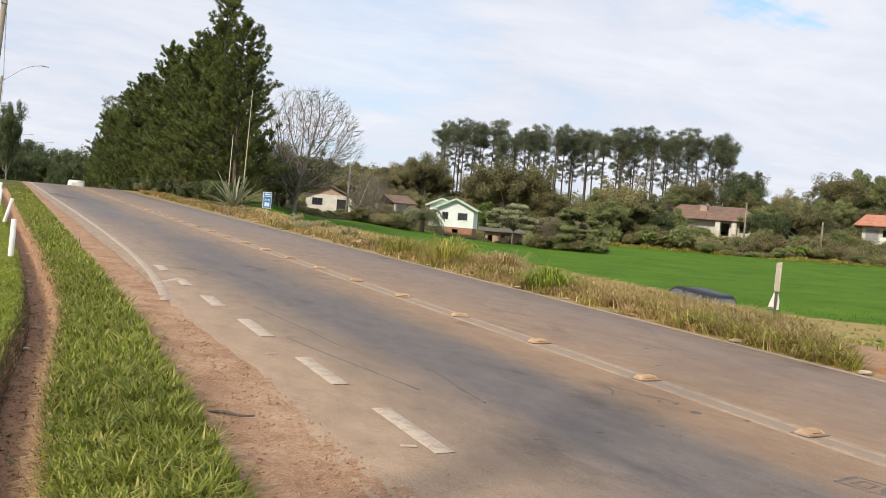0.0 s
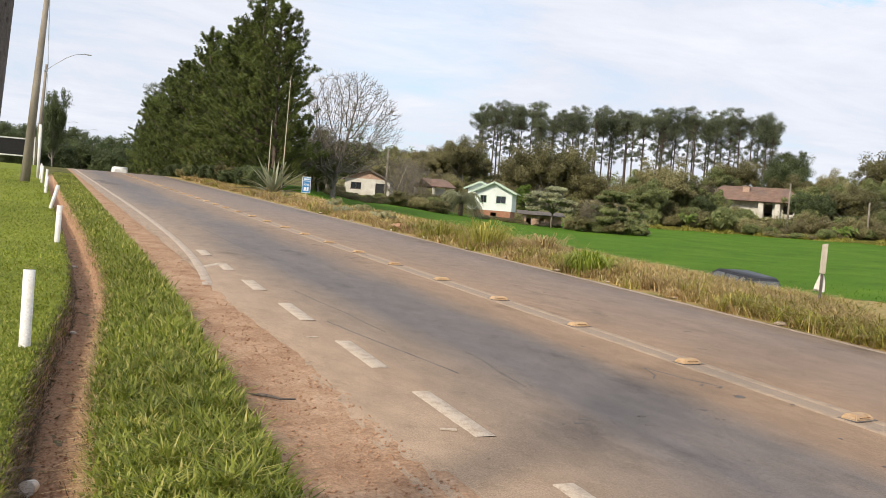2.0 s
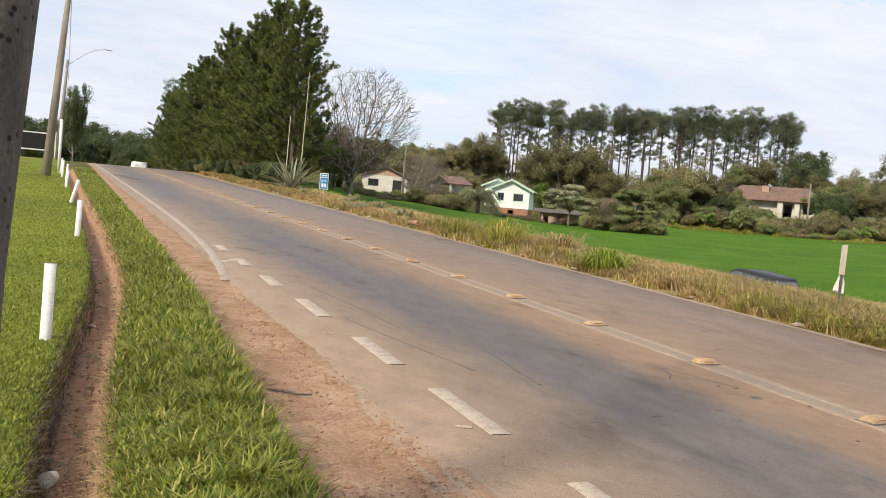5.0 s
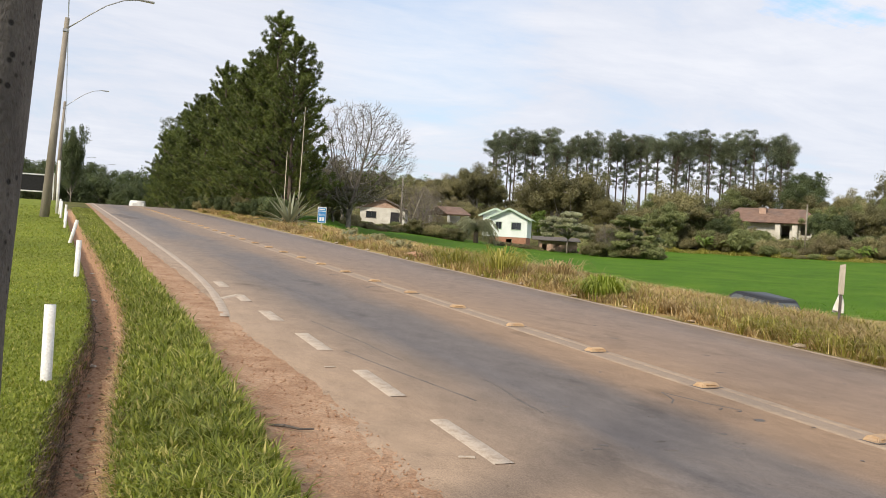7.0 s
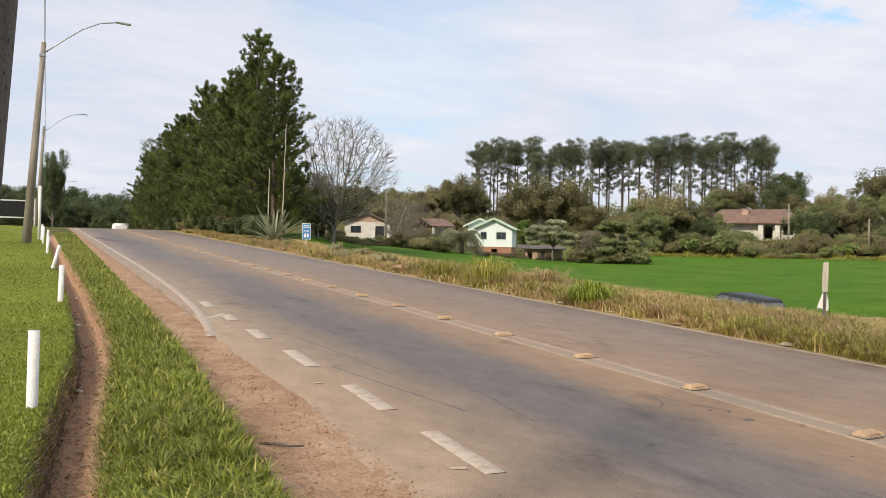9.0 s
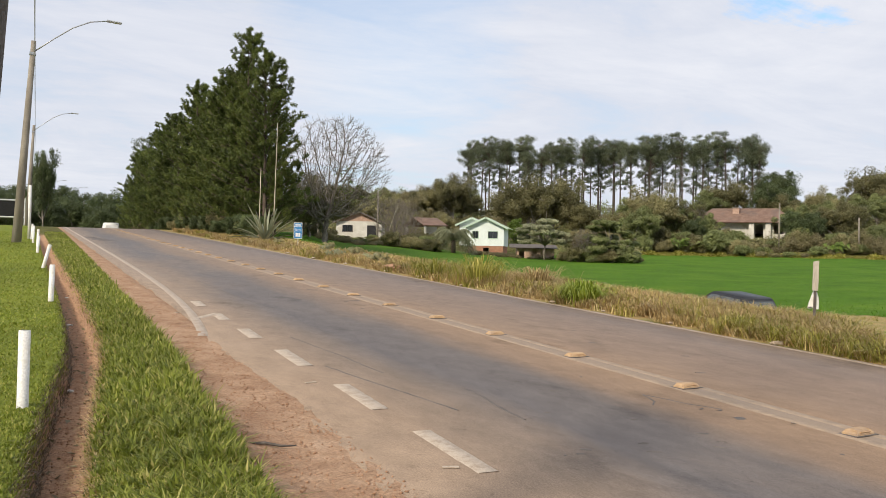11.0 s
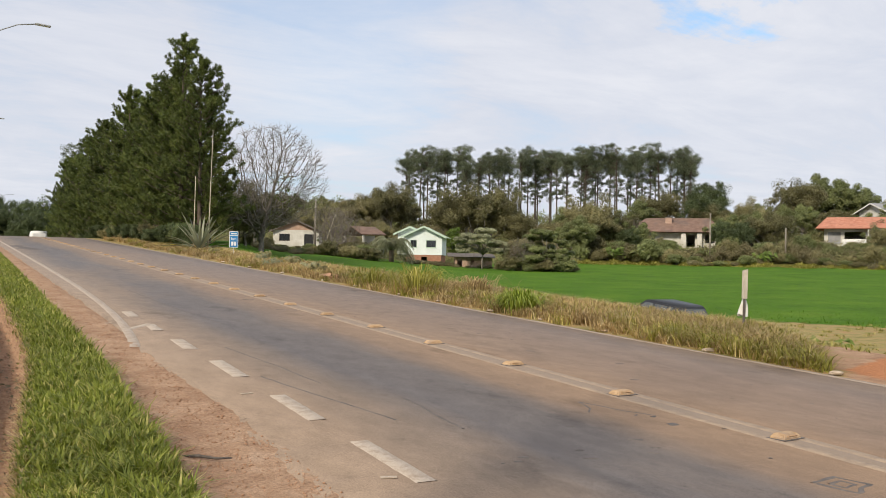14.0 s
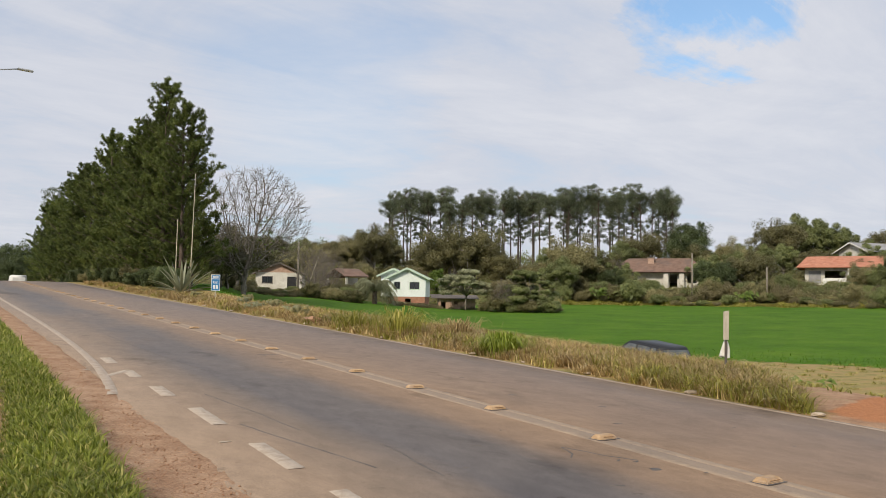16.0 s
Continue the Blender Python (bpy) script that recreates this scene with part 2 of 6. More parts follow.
def box(bm, x0, y0, z0, x1, y1, z1, bevel=0.0):
    r = bmesh.ops.create_cube(bm, size=1)
    bmesh.ops.scale(bm, vec=(x1 - x0, y1 - y0, z1 - z0), verts=r["verts"])
    bmesh.ops.translate(bm, vec=((x0 + x1) / 2, (y0 + y1) / 2, (z0 + z1) / 2), verts=r["verts"])
    if bevel:
        edges = list({e for v in r["verts"] for e in v.link_edges})
        bmesh.ops.bevel(bm, geom=edges, offset=bevel, segments=2, affect="EDGES")
    return bm


def boxes(*items, bevel=0.0):
    bm = bmesh.new()
    for it in items:
        box(bm, *it, bevel=bevel)
    return bm


def tube_arrays(pts, radii, sides=8, cap=True):
    """A tube of quads along points."""
    pts = [Vector(p) for p in pts]
    V, F = [], []
    for i, p in enumerate(pts):
        d = (pts[min(i + 1, len(pts) - 1)] - pts[max(i - 1, 0)]).normalized()
        a = d.orthogonal().normalized() if abs(d.z) < 0.99 else Vector((1, 0, 0))
        a = (a - d * a.dot(d)).normalized()
        b = d.cross(a)
        for k in range(sides):
            w = 2 * math.pi * k / sides
            V.append(p + (a * math.cos(w) + b * math.sin(w)) * radii[i])
        if i:
            o = (i - 1) * sides
            F += [(o + k, o + (k + 1) % sides, o + sides + (k + 1) % sides, o + sides + k) for k in range(sides)]
    return V, F


def tubes(name, runs, sides=8):
    """One mesh of several tubes: (points, radii) each, with closed ends."""
    V, F = [], []
    for pts, radii in runs:
        pts = [pts[0]] + list(pts) + [pts[-1]]
        pts = [Vector(p) for p in pts]
        d0, d1 = (pts[2] - pts[1]).normalized(), (pts[-3] - pts[-2]).normalized()
        pts[0] = pts[1] - d0 * 0.0005
        pts[-1] = pts[-2] - d1 * 0.0005
        v, f = tube_arrays(pts, [0.0002] + list(radii) + [0.0002], sides)
        o = len(V)
        V += [tuple(p) for p in v]
        F += [tuple(i + o for i in q) for q in f]
    return np_mesh(name, V, F, smooth=True)


# ---- the lie of the land ----
GRADE = 0.03839


def S(t):
    t = np.clip(t, 0.0, 1.0)
    return t * t * (3 - 2 * t)


def road_z(y):
    y = np.asarray(y, dtype=float)
    over = np.maximum(0.0, y - 75.0)
    drop = np.where(over < 17, 0.002 * over ** 2, 0.578 + 0.068 * (over - 17))
    back = np.maximum(0.0, -y - 20)
    return GRADE * y - drop + 0.0003 * np.minimum(back, 60) ** 2


def field_z(x, y):
    r = np.hypot(x, y)
    b = np.degrees(np.arctan2(x, np.maximum(y, 0.01)))
    z = -1.87 + 0.0260 * np.minimum(r, 260) + 1.5 * S((31 - b) / 11) + 1.2 * S((20 - b) / 5) + 0.10 * np.clip(r - 134, 0, 55)
    return z


def ditch_left(y):
    return np.interp(y, (2.0, 4.6, 5.5, 6.6, 7.5, 8.5, 10.0, 11.6, 13.0, 18.0, 30.0, 60.0), (-0.14, -0.06, -0.02, 0.05, 0.13, 0.21, 0.37, 0.45, 0.49, 0.52, 0.46, 0.46))


def strip_right(y):
    return np.interp(y, (2.0, 4.0, 5.0, 6.0, 7.2, 10.0, 14.0, 30.0, 60.0), (1.16, 1.22, 1.27, 1.35, 1.40, 1.53, 1.62, 1.86, 2.10))


def ground_z(x, y):
    x, y = np.asarray(x, dtype=float), np.asarray(y, dtype=float)
    zr = road_z(y)
    far = S((y - 70) / 60)
    w = S((x - 12.2) / (9.0 + 14 * far))
    z = zr * (1 - w) + np.where(y > -30, field_z(x, y), -1.2) * w
    lawn = 0.035 * S((ditch_left(y) - x) / 0.10)
    # trench between lawn and verge
    xl = ditch_left(y)
    inside = S((x - xl + 0.01) / 0.05) * S((xl + 0.40 - x) / 0.10)
    z = z + lawn - 0.23 * inside * S((60 - y) / 20)
    z = z + 0.05 * S((x - xl - 0.36) / 0.25) * S((1.75 - x) / 0.5) * S((80 - y) / 20)
    # bed under the pavement
    z = z - 0.05 * S((x - 2.15) / 0.2) * S((9.9 - x) / 0.15)
    return z


def gz(x, y):
    return float(ground_z(x, y))


def spot(bearing, dist, sink=0.0):
    a = radians(bearing)
    x, y = dist * math.sin(a), dist * math.cos(a)
    return x, y, gz(x, y) - sink

# ---- ground ----


def spaced(*runs):
    out = []
    for a, b, s in runs:
        out += list(np.arange(a, b, s))
    return np.array(out + [runs[-1][1]])


def ground_material():
    m, n, l, b = graph("ground_cover")

    def attr(name):
        a = n.new("ShaderNodeAttribute")
        a.attribute_name = name
        return a.outputs["Fac"]

    rough_edge = noise_node(n, l, 5.0, 5, 0.65).outputs["Fac"]

    def mask(name, lo=0.38, hi=0.62, wob=0.5):
        mul = n.new("ShaderNodeMath")
        mul.operation = "MULTIPLY_ADD"
        l.new(rough_edge, mul.inputs[0])
        mul.inputs[1].default_value, mul.inputs[2].default_value = wob, -wob / 2
        add = n.new("ShaderNodeMath")
        l.new(attr(name), add.inputs[0])
        l.new(mul.outputs[0], add.inputs[1])
        r = n.new("ShaderNodeMapRange")
        r.inputs["From Min"].default_value, r.inputs["From Max"].default_value = lo, hi
        l.new(add.outputs[0], r.inputs["Value"])
        return r.outputs[0]

    wide = noise_node(n, l, 0.6, 6, 0.6).outputs["Fac"]
    fine = noise_node(n, l, 38.0, 4, 0.65).outputs["Fac"]
    c = ramp_node(n, l, wide, [(0.3, (0.075, 0.080, 0.022)), (0.7, (0.16, 0.150, 0.050))]).outputs[0]
    lawn = ramp_node(n, l, wide, [(0.3, (0.135, 0.175, 0.020)), (0.7, (0.225, 0.26, 0.038))]).outputs[0]
    c = mix_node(n, l, mask("lawn"), c, lawn)
    dry = ramp_node(n, l, noise_node(n, l, 1.3, 6, 0.65).outputs["Fac"], [(0.3, (0.19, 0.175, 0.055)), (0.5, (0.33, 0.265, 0.11)), (0.7, (0.40, 0.24, 0.12))]).outputs[0]
    c = mix_node(n, l, mask("dry"), c, dry)
    rows = noise_node(n, l, 0.22, 8, 0.68, "Position", (0.9, 1.0, 1)).outputs["Fac"]
    field = ramp_node(n, l, rows, [(0.28, (0.046, 0.106, 0.005)), (0.5, (0.070, 0.156, 0.007)), (0.72, (0.106, 0.190, 0.013))]).outputs[0]
    field = mix_node(n, l, 1.0, field, ramp_node(n, l, noise_node(n, l, 2.2, 6, 0.7).outputs["Fac"], [(0.3, 0.78), (0.7, 1.2)]).outputs[0], "MULTIPLY")
    c = mix_node(n, l, mask("field", 0.42, 0.58, 0.25), c, field)
    soil = ramp_node(n, l, noise_node(n, l, 2.6, 7, 0.7).outputs["Fac"], [(0.3, (0.28, 0.160, 0.096)), (0.55, (0.44, 0.285, 0.18)), (0.75, (0.53, 0.375, 0.26))]).outputs[0]
    c = mix_node(n, l, mask("dirt"), c, soil)
    wet = ramp_node(n, l, noise_node(n, l, 9.0, 7, 0.75).outputs["Fac"], [(0.3, (0.27, 0.150, 0.088)), (0.5, (0.43, 0.265, 0.165)), (0.72, (0.54, 0.36, 0.235))]).outputs[0]
    c = mix_node(n, l, mask("trench"), c, wet)
    red = ramp_node(n, l, fine, [(0.3, (0.40, 0.165, 0.07)), (0.7, (0.50, 0.23, 0.11))]).outputs[0]
    c = mix_node(n, l, mask("red"), c, red)
    c = mix_node(n, l, 1.0, c, ramp_node(n, l, fine, [(0.3, 0.68), (0.7, 1.2)]).outputs[0], "MULTIPLY")
    l.new(c, b.inputs["Base Color"])
    b.inputs["Roughness"].default_value = 0.95
    b.inputs["Specular IOR Level"].default_value = 0.15
    bump_node(n, l, noise_node(n, l, 24.0, 6, 0.7).outputs["Fac"], b, 0.9, 0.03)
    return m


def build_ground():
    xs = spaced((-1500, -200, 200), (-200, -20, 20), (-20, -3, 1.0), (-3, -0.7, 0.1), (-0.7, 1.3, 0.028), (1.3, 3, 0.06), (3, 10, 0.5), (10, 40, 0.8), (40, 220, 5), (220, 400, 30), (400, 2400, 250))
    ys = spaced((-900, -60, 120), (-60, 0, 6), (0, 26, 0.2), (26, 140, 1.0), (140, 320, 6), (320, 2800, 250))
    X, Y = np.meshgrid(xs, ys)
    Z = ground_z(X, Y)
    near = (np.abs(X) < 60) & (Y < 140)
    rng = np.random.default_rng(3)
    Z = Z + np.where(near, rng.normal(0, 0.006, Z.shape), 0)
    V = np.c_[X.ravel(), Y.ravel(), Z.ravel()]
    nx, ny = len(xs), len(ys)
    i = np.arange(nx * ny).reshape(ny, nx)
    F = np.stack([i[:-1, :-1], i[:-1, 1:], i[1:, 1:], i[1:, :-1]], -1).reshape(-1, 4)
    me = np_mesh("ground", V, F, smooth=True)
    x, y = X.ravel(), Y.ravel()
    xl = ditch_left(y)
    trench = S((x - xl + 0.03) / 0.08) * S((xl + 0.45 - x) / 0.1) * S((70 - y) / 30)
    shoulder = S((x - strip_right(y) + 0.06) / 0.12) * S((3.2 - x) / 0.3)
    lay_by = S((x - 9.6) / 0.3) * S((7.6 + 1.15 * (x - 9.9) - y) / 0.8) * S((20 - x) / 4) * S((12 - y) / 3) * S((y + 40) / 10)
    red = S((x - 9.9) / 0.3) * S((7.7 + 0.34 * (x - 10.0) - y) / 0.5) * S((y - 5.5 - 0.34 * (x - 10)) / 0.6) * S((30 - x) / 4)
    track = S((x - 15.5) / 2.0) * S((24.5 - x) / 2.0) * S((60 - y) / 20) * S((y + 20) / 5)
    edge = np.where(y > 24, 34 - (y - 24) * 0.62, 34 + (24 - y) * 0.2)
    edge = np.maximum(edge, 16.0)
    r = np.hypot(x, y)
    b = np.degrees(np.arctan2(x, np.maximum(y, 0.01)))
    field = S((x - edge + 0.5) / 1.0) * S((137 - r - 22 * S((36 - b) / 8) - 12 * S((27 - b) / 6)) / 3)
    dry = S((x - 9.6) / 0.5) * (1 - field) * (0.30 + 0.70 * S((95 - r) / 15)) * S((190 - r) / 20)
    for name, val in (("trench", trench), ("lawn", S((xl - x) / 0.1)), ("dirt", np.clip(trench + shoulder + lay_by * 0.9 + 0.75 * track, 0, 1)), ("dry", dry), ("field", field), ("red", red)):
        a = me.attributes.new(name, "FLOAT", "POINT")
        a.data.foreach_set("value", np.ascontiguousarray(val, dtype=np.float32))
    ob = part("ground", me, ground_material())
    tagged(ob, "grassy ground with red dirt, dry verge and bright green crop field", "ground", kind="structure")


build_ground()


# ---- road ----
def road_material():
    m, n, l, b = graph("dusty_asphalt")
    geo = n.new("ShaderNodeNewGeometry")
    sepx = n.new("ShaderNodeSeparateXYZ")
    l.new(geo.outputs["Position"], sepx.inputs[0])
    wob = noise_node(n, l, 0.5, 5, 0.6, "Position", (1.0, 0.18, 1)).outputs["Fac"]
    off = n.new("ShaderNodeMath")
    off.operation = "MULTIPLY_ADD"
    l.new(wob, off.inputs[0])
    off.inputs[1].default_value, off.inputs[2].default_value = 1.5, -0.75
    add = n.new("ShaderNodeMath")
    l.new(sepx.outputs["X"], add.inputs[0])
    l.new(off.outputs[0], add.inputs[1])
    mr = n.new("ShaderNodeMapRange")
    mr.inputs["From Min"].default_value, mr.inputs["From Max"].default_value = 2.0, 10.0
    l.new(add.outputs[0], mr.inputs["Value"])
    lanes = [(2.0, (0.335, 0.250, 0.180)), (2.75, (0.288, 0.214, 0.155)), (3.3, (0.225, 0.175, 0.135)), (3.9, (0.142, 0.128, 0.124)), (4.7, (0.152, 0.133, 0.123)),
             (5.3, (0.255, 0.178, 0.122)), (6.2, (0.315, 0.212, 0.135)), (7.0, (0.262, 0.188, 0.136)), (8.0, (0.242, 0.178, 0.136)), (9.0, (0.23, 0.178, 0.145)), (9.7, (0.29, 0.212, 0.152))]
    c = ramp_node(n, l, mr.outputs[0], [((x - 2.0) / 8.0, col) for x, col in lanes]).outputs[0]
    # distance haze put into the colour: asphalt turns bluish grey up the road
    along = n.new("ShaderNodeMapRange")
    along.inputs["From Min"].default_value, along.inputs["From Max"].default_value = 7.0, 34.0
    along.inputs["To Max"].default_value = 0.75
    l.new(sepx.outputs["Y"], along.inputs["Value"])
    hazed = mix_node(n, l, 0.45, mix_node(n, l, 1.0, c, (0.95, 1.03, 1.15), "MULTIPLY"), (0.215, 0.195, 0.185))
    c = mix_node(n, l, along.outputs[0], c, hazed)
    dust = ramp_node(n, l, noise_node(n, l, 0.33, 6, 0.65, "Position", (1, 0.35, 1)).outputs["Fac"], [(0.48, 0.0), (0.75, 0.40)]).outputs[0]
    c = mix_node(n, l, dust, c, (0.33, 0.235, 0.16))
    streak = ramp_node(n, l, noise_node(n, l, 4.2, 7, 0.75, "Position", (1, 0.45, 1)).outputs["Fac"], [(0.3, 0.82), (0.7, 1.15)]).outputs[0]
    c = mix_node(n, l, 1.0, c, streak, "MULTIPLY")
    patch = ramp_node(n, l, noise_node(n, l, 1.1, 6, 0.7, "Position", (1.0, 0.5, 1)).outputs["Fac"], [(0.30, 0.72), (0.42, 1.0)]).outputs[0]
    c = mix_node(n, l, 1.0, c, patch, "MULTIPLY")
    spots = ramp_node(n, l, noise_node(n, l, 7.5, 5, 0.72, "Position", (1.0, 0.6, 1)).outputs["Fac"], [(0.27, 0.62), (0.36, 1.0), (0.66, 1.0), (0.76, 1.18)]).outputs[0]
    c = mix_node(n, l, 1.0, c, spots, "MULTIPLY")
    stone = noise_node(n, l, 90.0, 5, 0.8).outputs["Fac"]
    c = mix_node(n, l, 1.0, c, ramp_node(n, l, stone, [(0.28, 0.55), (0.72, 1.38)]).outputs[0], "MULTIPLY")
    l.new(c, b.inputs["Base Color"])
    b.inputs["Roughness"].default_value = 0.9
    b.inputs["Specular IOR Level"].default_value = 0.2
    bump_node(n, l, stone, b, 0.35, 0.006)
    return m


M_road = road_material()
ROAD_RIGHT = 9.85


def pave_left(y):
    ragged = 0.10 * noise.noise((0, y * 0.55, 3.0)) + 0.06 * noise.noise((5, y * 2.3, 1.0)) + 0.03 * noise.noise((9, y * 7.0, 1.0))
    return float(np.interp(y, (3.0, 4.9, 5.6, 6.8, 7.6, 9.7, 11.4, 13.6, 17.0, 30.0, 60.0), (1.86, 1.92, 1.97, 2.08, 2.17, 2.09, 2.08, 2.24, 2.32, 2.36, 2.40))) + 0.6 * ragged


def build_road():
    ys = spaced((-200, -20, 20), (-20, 2, 1), (2, 34, 0.08), (34, 90, 0.5), (90, 300, 4))
    V, F = [], []
    for k, y in enumerate(ys):
        z = float(road_z(y))
        xl = pave_left(y)
        cross = [xl - 0.01, xl + 0.03, 3.2, 4.4, 5.6, 6.15, 7.2, 8.6, ROAD_RIGHT - 0.02, ROAD_RIGHT + 0.03]
        for j, x in enumerate(cross):
            V.append((x, y, z + (-0.06 if j in (0, len(cross) - 1) else 0.012 * (1 - abs(x - 6.15) / 4))))
        if k:
            o, w = (k - 1) * len(cross), len(cross)
            F += [(o + j, o + j + 1, o + w + j + 1, o + w + j) for j in range(w - 1)]
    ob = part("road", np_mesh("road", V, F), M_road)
    return tagged(ob, "dusty two-lane asphalt road with ragged shoulder edge", "road", kind="structure")


road = build_road()


def road_top(x, y):
    return float(road_z(y)) + 0.012 * (1 - abs(x - 6.15) / 4)


def worn_paint(name, col, keep):
    """Old road paint: opaque where it is left, dusty asphalt colour where it is gone."""
    m, n, l, b = graph(name)
    w = ramp_node(n, l, noise_node(n, l, 9.0, 8, 0.8).outputs["Fac"], [(0.44 - keep * 0.28, 0.0), (0.62 - keep * 0.2, 1.0)]).outputs[0]
    c = mix_node(n, l, w, (0.275, 0.205, 0.145), col)
    c = mix_node(n, l, 1.0, c, ramp_node(n, l, noise_node(n, l, 120.0, 3, 0.7).outputs["Fac"], [(0.3, 0.75), (0.7, 1.15)]).outputs[0], "MULTIPLY")
    l.new(c, b.inputs["Base Color"])
    b.inputs["Roughness"].default_value = 0.8
    return m


M_dash = worn_paint("worn_white_paint", (0.47, 0.39, 0.305), 0.45)
M_edge = worn_paint("dusty_white_paint", (0.43, 0.355, 0.28), 0.4)
M_farline = worn_paint("nearly_gone_paint", (0.36, 0.29, 0.225), 0.2)
M_yellow = worn_paint("dusty_yellow_paint", (0.375, 0.28, 0.19), 0.15)
# dark colour of cracks and pits, also of the painted shade round the studs
M_tar_shade = surface("dark_crack_and_shade", (0.085, 0.075, 0.07), (0.165, 0.138, 0.118), 6, 80, 0.85, bump=0.2)


def ribbon(name, pts, width, mat, lift=0.005, label="", ragged=0.0):
    V, F = [], []
    for i, (x, y) in enumerate(pts):
        a, b = pts[max(i - 1, 0)], pts[min(i + 1, len(pts) - 1)]
        d = Vector((b[0] - a[0], b[1] - a[1])).normalized()
        nrm = Vector((d.y, -d.x))
        row = []
        for s in (-1, 1):
            w = (width / 2) * (1 + ragged * noise.noise((x * 9 + s * 7, y * 9, 2.0)))
            for out_, up in ((0.010, -0.003), (0.0, lift)):
                px_, py_ = x + nrm.x * (w + out_) * s, y + nrm.y * (w + out_) * s
                row.append((px_, py_, road_top(px_, py_) + up))
        V += [row[0], row[1], row[3], row[2]]
        if i:
            o = 4 * i - 4
            for j in range(3):
                F.append((o + j, o + j + 1, o + j + 5, o + j + 4))
    return part(name, np_mesh(name, V, F), mat, road, label)


for y0, y1, x0, w in ((2.95, 4.15, 2.68, 0.13), (5.04, 6.2, 2.68, 0.14), (7.0, 8.15, 2.68, 0.15), (9.25, 10.42, 2.68, 0.16), (11.45, 12.42, 2.66, 0.17), (13.5, 14.35, 2.66, 0.16), (15.5, 16.4, 2.66, 0.17)):
    ribbon("lane_dash", [(x0 + w / 2 + 0.001 * k, y0 + (y1 - y0) * k / 32) for k in range(33)], w, M_dash, 0.005, "worn white painted dash", 0.10)
ribbon("lane_dash", [(2.36 + 0.06 * k, 13.75 + 0.09 * k) for k in range(8)], 0.10, M_dash, 0.007, "worn white painted dash", 0.2)
ribbon("edge_line", [(2.74 - 0.62 * math.exp(-(y - 11.8) / 4.6), y) for y in spaced((11.8, 30, 0.2), (30, 100, 2.0))], 0.125, M_edge, 0.005, "dusty white edge line", 0.15)
M_band = worn_paint("pale_road_dust", (0.285, 0.215, 0.155), 0.15)
ribbon("dust_band", [(6.15, y) for y in spaced((-20, 40, 0.25), (40, 100, 2.0))], 0.34, M_band, 0.002, "pale dust gathered along the centre", 0.25)
for x in (6.02, 6.28):
    ribbon("centre_line", [(x, y) for y in spaced((-20, 40, 0.5), (40, 100, 2.0))], 0.11, M_yellow, 0.004, "faded yellow centre line", 0.35)
ribbon("edge_line", [(ROAD_RIGHT - 0.10, y) for y in spaced((-20, 40, 0.5), (40, 100, 2.0))], 0.10, M_farline, 0.005, "nearly worn-off edge line", 0.6)

# ---- plants ----
def leaf_quads(centres, per, spread, size, rng, flat=0.0, aspect=0.55):
    """Many small leaf blades round each centre, as diamond quads that face outwards and up."""
    centres = np.asarray(centres, dtype=float)
    c = np.repeat(centres, per, axis=0)
    n = len(c)
    d = rng.normal(size=(n, 3))
    d /= np.linalg.norm(d, axis=1)[:, None]
    sp = np.repeat(np.broadcast_to(spread, (len(centres),)), per)[:, None]
    p = c + d * sp * rng.random((n, 1)) ** 0.4 * np.array([1, 1, 1 - 0.6 * flat])
    nrm = d * 0.8 + np.array([0, 0, 0.35 + 0.5 * flat]) + rng.normal(0, 0.45, (n, 3))
    nrm /= np.linalg.norm(nrm, axis=1)[:, None] + 1e-9
    a = np.cross(nrm, rng.normal(size=(n, 3)))
    a /= np.linalg.norm(a, axis=1)[:, None] + 1e-9
    b = np.cross(nrm, a)
    s = size * (0.6 + 0.8 * rng.random((n, 1)))
    V = np.stack([p - a * s, p + b * s * aspect, p + a * s, p - b * s * aspect], 1).reshape(-1, 3)
    return V, np.arange(4 * n).reshape(-1, 4)


def leafy(name, centres, per, spread, size, rng, flat=0.0, aspect=0.55):
    """A mesh of leaf clumps; each clump carries a shade of its own."""
    V, F = leaf_quads(centres, per, spread, size, rng, flat, aspect)
    return shaded(np_mesh(name, V, F), np.repeat(rng.random(len(centres)), per * 4))


def shaded(me, values):
    at = me.attributes.new("clump", "FLOAT", "POINT")
    at.data.foreach_set("value", np.ascontiguousarray(values, dtype=np.float32))
    return me


def spike_tris(base, way, length, width, rng):
    """Thin upright triangles: needles or blades."""
    side = np.cross(way, rng.normal(size=way.shape))
    side /= np.linalg.norm(side, axis=1)[:, None] + 1e-9
    V = np.stack([base - side * width, base + side * width, base + way * length], 1).reshape(-1, 3)
    return V, np.arange(len(V)).reshape(-1, 3)


